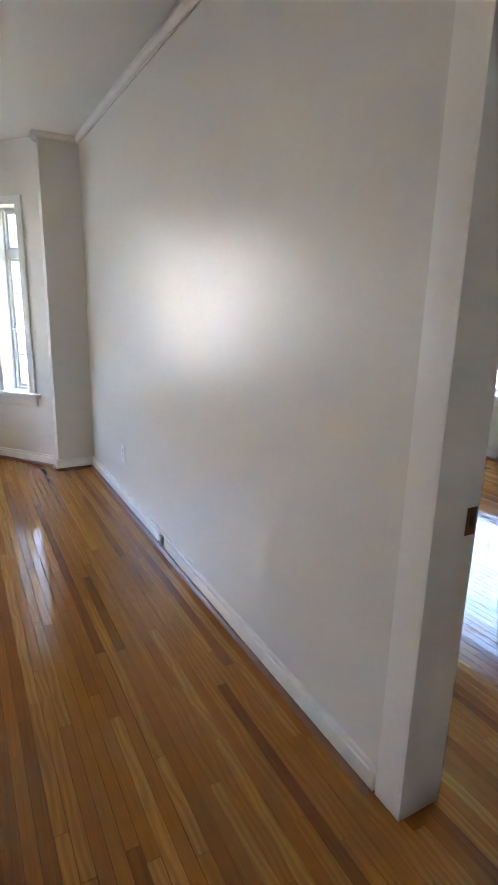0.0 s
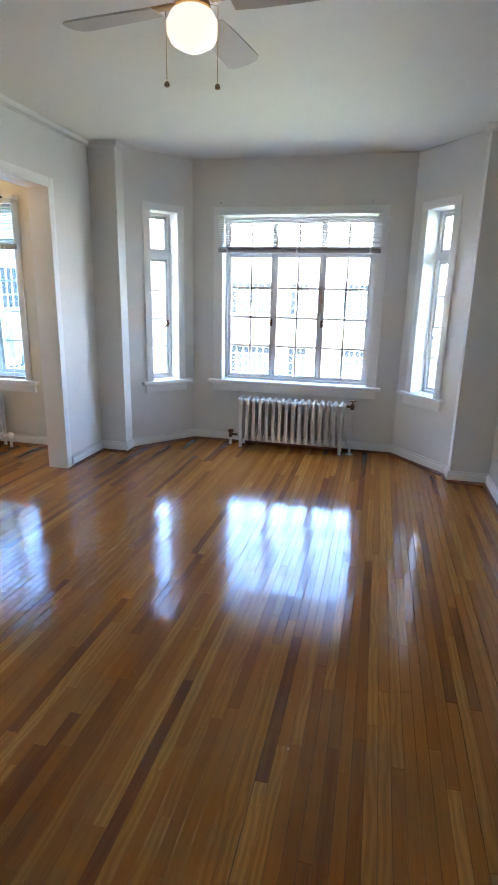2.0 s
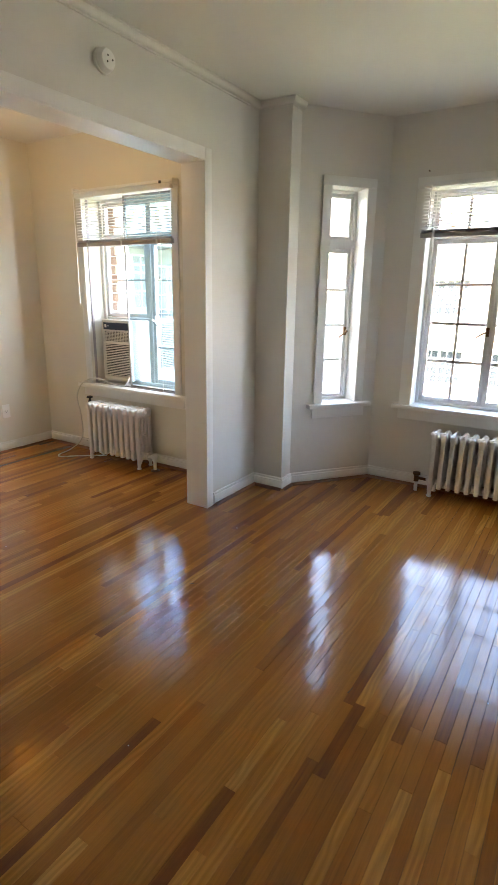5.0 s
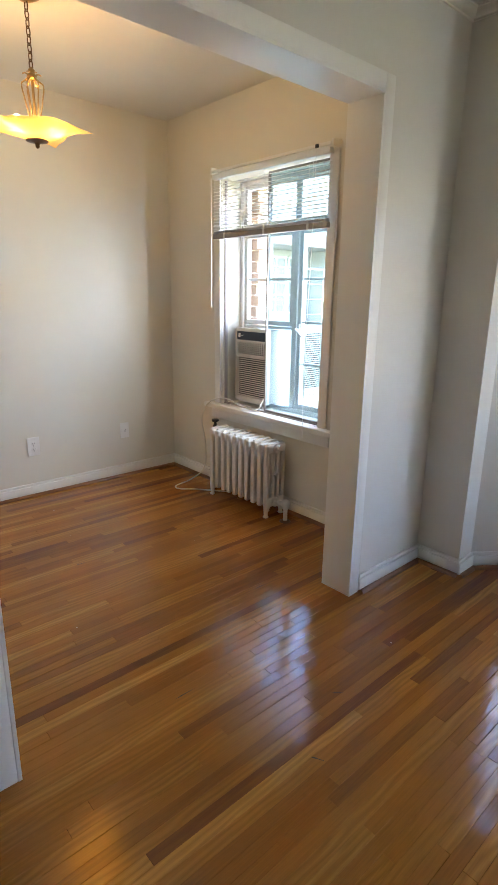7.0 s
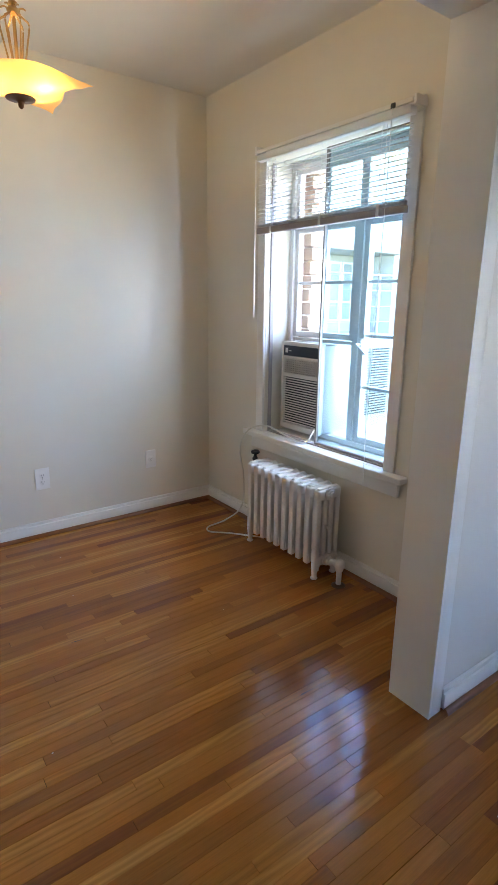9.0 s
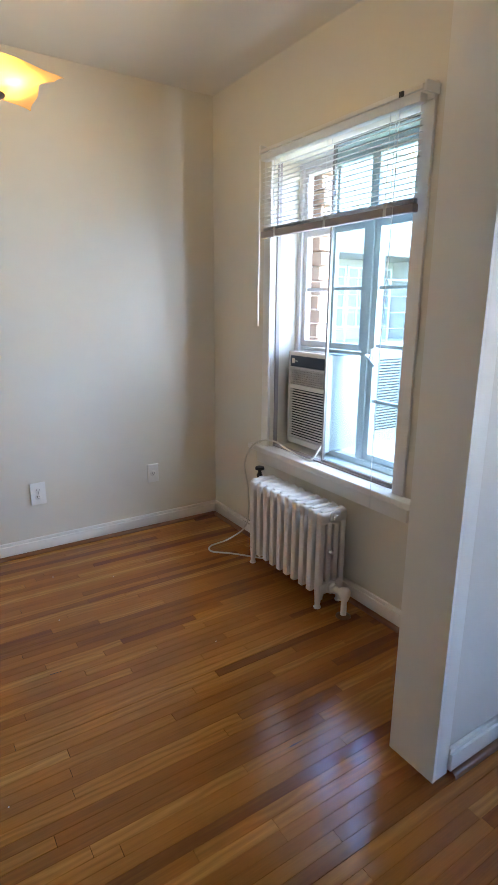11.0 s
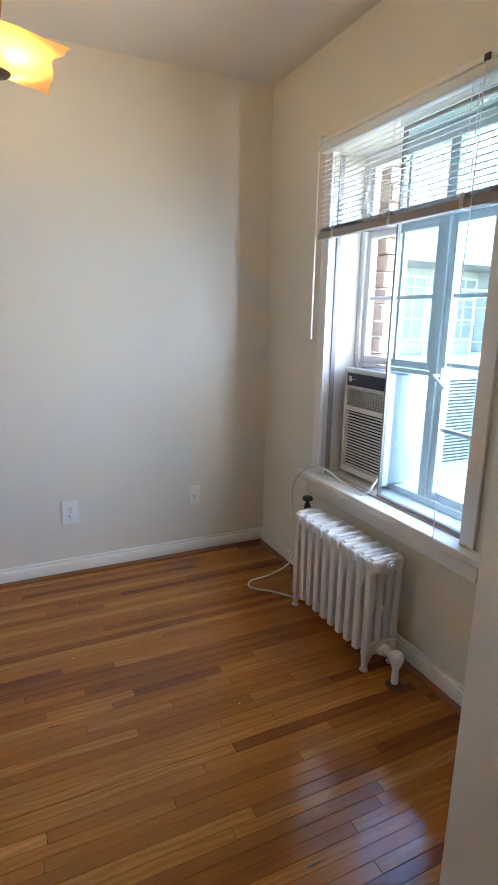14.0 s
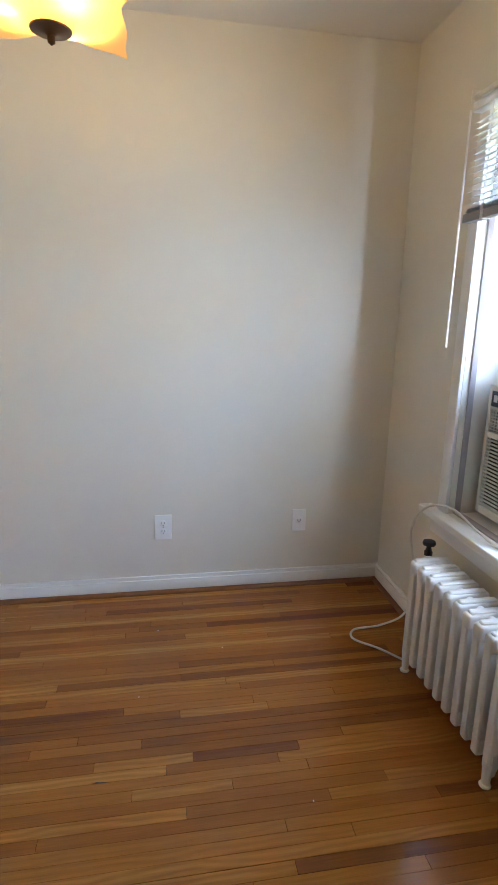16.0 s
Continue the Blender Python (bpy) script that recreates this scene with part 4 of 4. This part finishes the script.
OUT_W = Matrix.Rotation(radians(90), 4, "Z")
OUT_E = Matrix.Rotation(radians(-90), 4, "Z")
outlet(Matrix.Translation((DINING_WEST, 3.552, 0.338)) @ OUT_W, 0.080, 0.124, "double", "white double outlet with an oversize cover plate low on the wall")
outlet(Matrix.Translation((DINING_WEST, 4.224, 0.345)) @ OUT_W, 0.070, 0.114, "round", "white single round outlet low on the wall")
outlet(Matrix.Translation((EAST, 3.80, 0.345)) @ OUT_E, 0.070, 0.114, "double", "white double outlet low on the plain wall")
jack = thing("phone_jack", pose(EAST - 0.016, 2.99, 0.03), "small ivory phone jack box on the baseboard", "phone jack")
part("jack_box", box(B(), -0.026, -0.001, -0.02, 0.02, 0.0, 0.055, 0.004), PLASTIC, jack)
part("socket", box(B(), -0.0275, -0.02, -0.009, 0.009, 0.012, 0.03, 0.001), DARK, jack, "dark socket")
det = thing("smoke_detector", Matrix.Translation((WEST, 3.436, 2.278)) @ Matrix.Rotation(radians(90), 4, "Y"), "round white smoke detector above the wide opening", "smoke detector")
part("base", lathe(B(), [(0.05, 0.001), (0.05, 0.012), (0.044, 0.014)], 32), WHITE_PLASTIC, det)
part("cover", lathe(B(), [(0.046, 0.013), (0.044, 0.03), (0.037, 0.042), (0.02, 0.046), (0.002, 0.046)], 32), WHITE_PLASTIC, det)
for dx, dy in ((0.0, 0.018), (0.012, -0.012), (-0.012, -0.008)):
    part("vent_hole", rod(B(), (dx, dy, 0.044), (dx, dy, 0.0468), 0.004), DARK, det)
strike = thing("strike_plate", pose(1.274, DOOR_Y1 - 0.012, 0.845), "dark worn strike plate let into the door jamb", "strike plate")
part("plate", box(B(), -0.016, 0.016, -0.003, -0.0005, -0.035, 0.035, 0.001), BRONZE, strike)
part("latch_hole", box(B(), -0.006, 0.006, -0.0035, -0.001, -0.012, 0.012), DARK, strike)

verts, faces = [], []
rng = random.Random(21)
for x, y in ((-3.86, 3.52), (-3.70, 3.78), (-3.45, 3.45), (-2.6, 3.1), (-1.7, 4.0), (-1.1, 2.5), (-0.5, 2.1), (0.1, 1.9), (-0.2, 3.3), (-2.95, 3.95)):
    n0 = len(verts)
    for i in range(5):
        r = rng.uniform(0.0015, 0.004)
        verts.append((x + r * math.cos(i * 1.257), y + r * math.sin(i * 1.257), 0.0006))
    verts.append((x, y, 0.002))
    faces += [(n0 + i, n0 + (i + 1) % 5, n0 + 5) for i in range(5)]
me = bpy.data.meshes.new("paint_flakes")
me.from_pydata(verts, [], faces)
me.materials.append(TRIM)
tagged(new("paint_flakes", me), "tiny white paint flakes scattered on the floor", "debris", kind="stuff")

verts, faces = [], []
rng = random.Random(8)
for x, y, turn, long in ((-1.52, 3.36, 0.5, 0.05), (-1.66, 3.62, 0.9, 0.045), (-2.0, 3.22, 1.57, 0.09), (-2.35, 3.9, 1.57, 0.07), (-3.1, 3.35, 1.5, 0.06), (-3.4, 2.95, 1.6, 0.08), (-1.35, 4.3, 1.57, 0.04), (-0.62, 3.1, 1.4, 0.05), (-0.1, 2.6, 1.6, 0.04)):
    n0, c, s_ = len(verts), math.cos(turn), math.sin(turn)
    for u, v in ((-1, 0.0), (-0.4, 1), (0.3, 0.6), (1, 0.1), (0.4, -0.7), (-0.5, -1)):
        dx, dy = u * long / 2, v * rng.uniform(0.0015, 0.003)
        verts.append((x + dx * c - dy * s_, y + dx * s_ + dy * c, 0.0009))
    faces.append(tuple(range(n0, n0 + 6)))
me = bpy.data.meshes.new("floor_gouges")
me.from_pydata(verts, [], faces)
me.materials.append(SUBFLOOR)
tagged(new("floor_gouges", me), "small dark splintered gouges worn into the floor", "gouge", kind="stuff")

# ---- outdoors ----
solid("ground", box(B(), -400, 400, -400, 400, -7.3, -7.0), LAWN, "worn lawn and paving of the courtyard below the windows", "ground", kind="structure")
FY = 26.0
fac = thing("apartment_building", pose(0, FY, -7.0), "pale sunlit brick apartment building across the street with white multi-pane windows", "building")
cells = [(-5.75, 2.0), (-3.43, 0.9), (-0.75, 1.4)]
# eastern bays out to 92 m are unseen, added to bounce sun indoors
xs = [(x + 8.4 * k, w) for k in range(-4, 11) for x, w in cells]
low_x, high_x = -42.0, 92.0
edges_x = sorted({low_x, high_x, *(v for x, w in xs for v in (x - w / 2, x + w / 2))})
bm = B()
ZS = [1.7, 4.56, 7.5]
HS = 1.45
for a, b in zip(edges_x, edges_x[1:]):
    holes = any(abs((a + b) / 2 - x) < w / 2 for x, w in xs)
    if not holes:
        box(bm, a, b, 0, 0.5, 0, 13.0)
    else:
        z = 0.0
        for zz in ZS:
            box(bm, a, b, 0, 0.5, z, zz)
            z = zz + HS
        box(bm, a, b, 0, 0.5, z, 13.0)
part("wall", bm, FACADE, fac)
part("parapet", box(B(), low_x, high_x, -0.12, 0.5, 13.0, 13.35, 0.03), STONE, fac)
part("roof", box(B(), low_x, high_x, 0.4, 12, 12.7, 12.9), ASPHALT, fac)
win_meshes = {}
for x, w in xs:
    for zz in ZS:
        cols = 6 if w > 1.2 else 3
        if w not in win_meshes:
            f, g = B(), B()
            for i in range(cols + 1):
                t = 0.05 if i in (0, cols) or (cols == 6 and i == 3) else 0.014
                xx = -w / 2 + i * w / cols
                box(f, max(-w / 2, xx - t), min(w / 2, xx + t), 0.14, 0.2, 0, HS)
            for k in range(5):
                t = 0.04 if k in (0, 4) else 0.015
                box(f, -w / 2, w / 2, 0.145, 0.195, max(0, k * HS / 4 - t), min(HS, k * HS / 4 + t))
            box(g, -w / 2, w / 2, 0.17, 0.18, 0, HS)
            win_meshes[w] = (mesh_of("far_frame", f, STEEL), mesh_of("far_pane", g, DARK_GLASS), mesh_of("far_sill", box(B(), -w / 2 - 0.08, w / 2 + 0.08, -0.06, 0.2, -0.1, 0.0), STONE))
        fr = new("window", win_meshes[w][0])
        fr.parent, fr.matrix_local = fac, pose(x, 0, zz)
        for nm, me in (("pane", win_meshes[w][1]), ("sill", win_meshes[w][2])):
            ob = new(nm, me)
            ob.parent = fr
# wing that runs towards the street, with a recessed balcony behind a railing
WX, WY0, WY1, LY0, LY1 = -13.2, 7.5, 24.0, 13.0, 17.4
wing = thing("building_wing", pose(WX, 0, -7.0), "pale rendered building wing with a railed balcony under a deep eave", "building")
bm = box(box(box(box(B(), -8, 0, WY0, LY0, 0, 12.6), -8, 0, LY1, WY1, 0, 12.6), -8, 0, LY0, LY1, 0, 7.3), -8, 0, LY0, LY1, 9.94, 12.6)
box(bm, -8, -1.3, LY0, LY1, 7.3, 9.94)
part("wall", bm, FACADE, wing)
# shade under the eave is put into the slab's dark colour
part("eave", box(B(), -1.25, 0.35, LY0 - 0.1, LY1 + 0.1, 9.80, 9.93, 0.02), TRACK, wing, "eave with the shade of its underside put into a dark colour")
part("coping", box(B(), -8.1, 0.15, WY0 - 0.1, WY1, 12.6, 12.85, 0.03), STONE, wing)
for k in range(4):
    y = LY0 + 0.25 + k * 1.03
    glazing = box(box(box(B(), -1.30, -1.24, y, y + 0.06, 7.7, 9.6), -1.30, -1.24, y + 0.90, y + 0.96, 7.7, 9.6), -1.30, -1.25, y + 0.45, y + 0.50, 7.7, 9.6)
    for z in (7.7, 8.3, 8.95, 9.54):
        box(glazing, -1.295, -1.245, y + 0.06, y + 0.90, z, z + 0.06)
    glazing = part("window", glazing, STEEL, wing)
    part("pane", box(B(), -1.28, -1.27, y + 0.06, y + 0.90, 7.76, 9.54), material("hazy_glass", (0.30, 0.31, 0.31), 0.2, grain=0.2, scale=3) if k == 0 else bpy.data.materials["hazy_glass"], glazing)
for z in (7.72, 8.20, 8.68, 9.15):
    part("rail", rod(B(), (0.25, LY0, z), (0.25, LY1, z), 0.035 if z > 9 else 0.018, seg=8), METAL, wing, "grey metal railing bar")
for k in range(6):
    y = LY0 + 0.03 + k * (LY1 - LY0 - 0.06) / 5
    part("railing_post", rod(B(), (0.25, y, 7.3), (0.25, y, 9.15), 0.03, seg=8), METAL, wing)
part("balcony_slab", box(B(), -1.3, 0.4, LY0 - 0.05, LY1 + 0.05, 7.12, 7.32, 0.02), STONE, wing)
for y, z in ((9.0, 4.5), (11.0, 4.5), (9.0, 7.7), (11.0, 7.7), (18.6, 4.5), (20.8, 4.5), (18.6, 7.7), (20.8, 7.7)):
    f = B()
    for i in range(4):
        box(f, 0.01, 0.06, y - 0.5 + i * 0.32, y - 0.46 + i * 0.32, z, z + 1.5)
    for i in range(4):
        box(f, 0.012, 0.055, y - 0.5, y + 0.5, z + i * 0.487, z + 0.04 + i * 0.487)
    f = part("window", f, STEEL, wing)
    part("pane", box(B(), 0.015, 0.03, y - 0.48, y + 0.48, z + 0.02, z + 1.48), DARK_GLASS, f)
    part("sill", box(B(), -0.05, 0.12, y - 0.6, y + 0.6, z - 0.1, z - 0.002), STONE, f)
# brick jamb of the outer wall beside the dining window, toothed course by course
BRICK_A = mesh_of("brick", box(B(), 0, 0.135, 0, 0.09, 0, 0.064, 0.003, 1), BRICK)
BRICK_B = mesh_of("brick", box(B(), 0, 0.118, 0, 0.09, 0, 0.064, 0.003, 1), BRICK)
for k in range(20):
    ob = new("brick", BRICK_A if k % 2 else BRICK_B)
    ob.parent = bpy.data.objects["wall_dining_north"]
    ob.matrix_local = pose(DW[0] - 0.03, 0.236, SILL + 0.008 + k * 0.0735)

# ---- floor strips ----
STRIP = 0.0381
unit = B()
e = 0.0005
for z, i in ((-0.012, 0.0002), (-0.0012, 0.0002), (0.0, e)):
    for x, y in ((i, i * 0.9), (STRIP - i, i * 0.9), (STRIP - i, 1 - i * 0.9), (i, 1 - i * 0.9)):
        unit.verts.new((x, y, z))
unit.verts.ensure_lookup_table()
V = unit.verts
unit.faces.new((V[8], V[9], V[10], V[11]))
for base in (0, 4):
    for i in range(4):
        j = (i + 1) % 4
        unit.faces.new((V[base + i], V[base + j], V[base + 4 + j], V[base + 4 + i]))
bmesh.ops.recalc_face_normals(unit, faces=unit.faces)
unit_mesh = bpy.data.meshes.new("plank")
unit.to_mesh(unit_mesh)
unit.free()
unit_mesh.materials.append(PLANK)
rng = random.Random(11)
strips = []
col_x = DINING_WEST + 0.002
while col_x < ROOM_E - 0.06:
    xm = col_x + STRIP / 2
    if xm < WEST_BACK:
        lo, hi = DIN_Y0, DIN_Y1
    elif xm < WEST:
        lo, hi = OPEN_Y0, OPEN_Y1
    elif xm < PIER_L:
        lo, hi = SOUTH, PIER_Y
    elif xm < BAY_L:
        lo, hi = SOUTH, BAY_START + (xm - PIER_L) / (BAY_L - PIER_L) * (BAY_Y - BAY_START) + 0.03
    elif xm < BAY_R:
        lo, hi = SOUTH, BAY_Y
    elif xm < PIER_R:
        lo, hi = SOUTH, BAY_START + (PIER_R - xm) / (PIER_R - BAY_R) * (BAY_Y - BAY_START) + 0.03
    elif xm < EAST:
        lo, hi = SOUTH, PIER_Y
    elif xm < EAST_BACK:
        lo, hi = DOOR_Y0, DOOR_Y1
    else:
        lo, hi = SOUTH, 4.6
    y = lo - rng.uniform(0, 0.5)
    while y < hi:
        length = rng.choice((0.32, 0.45, 0.6, 0.75, 0.9, 1.1, 1.4, 1.8)) * rng.uniform(0.85, 1.15)
        a, b = max(y, lo), min(y + length, hi)
        if b - a > 0.03:
            strips.append((col_x, a, b - a - 0.0006))
        y += length
    col_x += STRIP
near = sorted(strips, key=lambda q: (not (q[0] < -1.35 and q[1] > 1.9), not (q[0] < 1.2), -q[1]))
for x, y, length in near[:300]:
    ob = new("plank", unit_mesh)
    ob.parent = floor_ob
    ob.matrix_local = pose(x, y, rng.uniform(-0.0002, 0.0002), 0, rng.gauss(0, 0.26), 0) @ Matrix.Diagonal(((0.965 if rng.random() < 0.10 else rng.uniform(0.992, 1.0)), length, 1, 1))
verts, faces = [], []
base_v, base_f = [tuple(v.co) for v in unit_mesh.vertices], [tuple(p.vertices) for p in unit_mesh.polygons]
for x, y, length in near[300:]:
    off, dz, slope = len(verts), rng.uniform(-0.0002, 0.0002), math.tan(radians(rng.gauss(0, 0.26)))
    wide = (0.965 if rng.random() < 0.10 else rng.uniform(0.992, 1.0))
    verts += [(x + vx * wide, y + vy * length, vz + dz - slope * vx) for vx, vy, vz in base_v]
    faces += [tuple(i + off for i in f) for f in base_f]
rest = bpy.data.meshes.new("floor_strips")
rest.from_pydata(verts, [], faces)
rest.materials.append(PLANK_REST)
rest_ob = new("floor_strips", rest)
rest_ob.parent = floor_ob
tagged(rest_ob, kind="stuff")
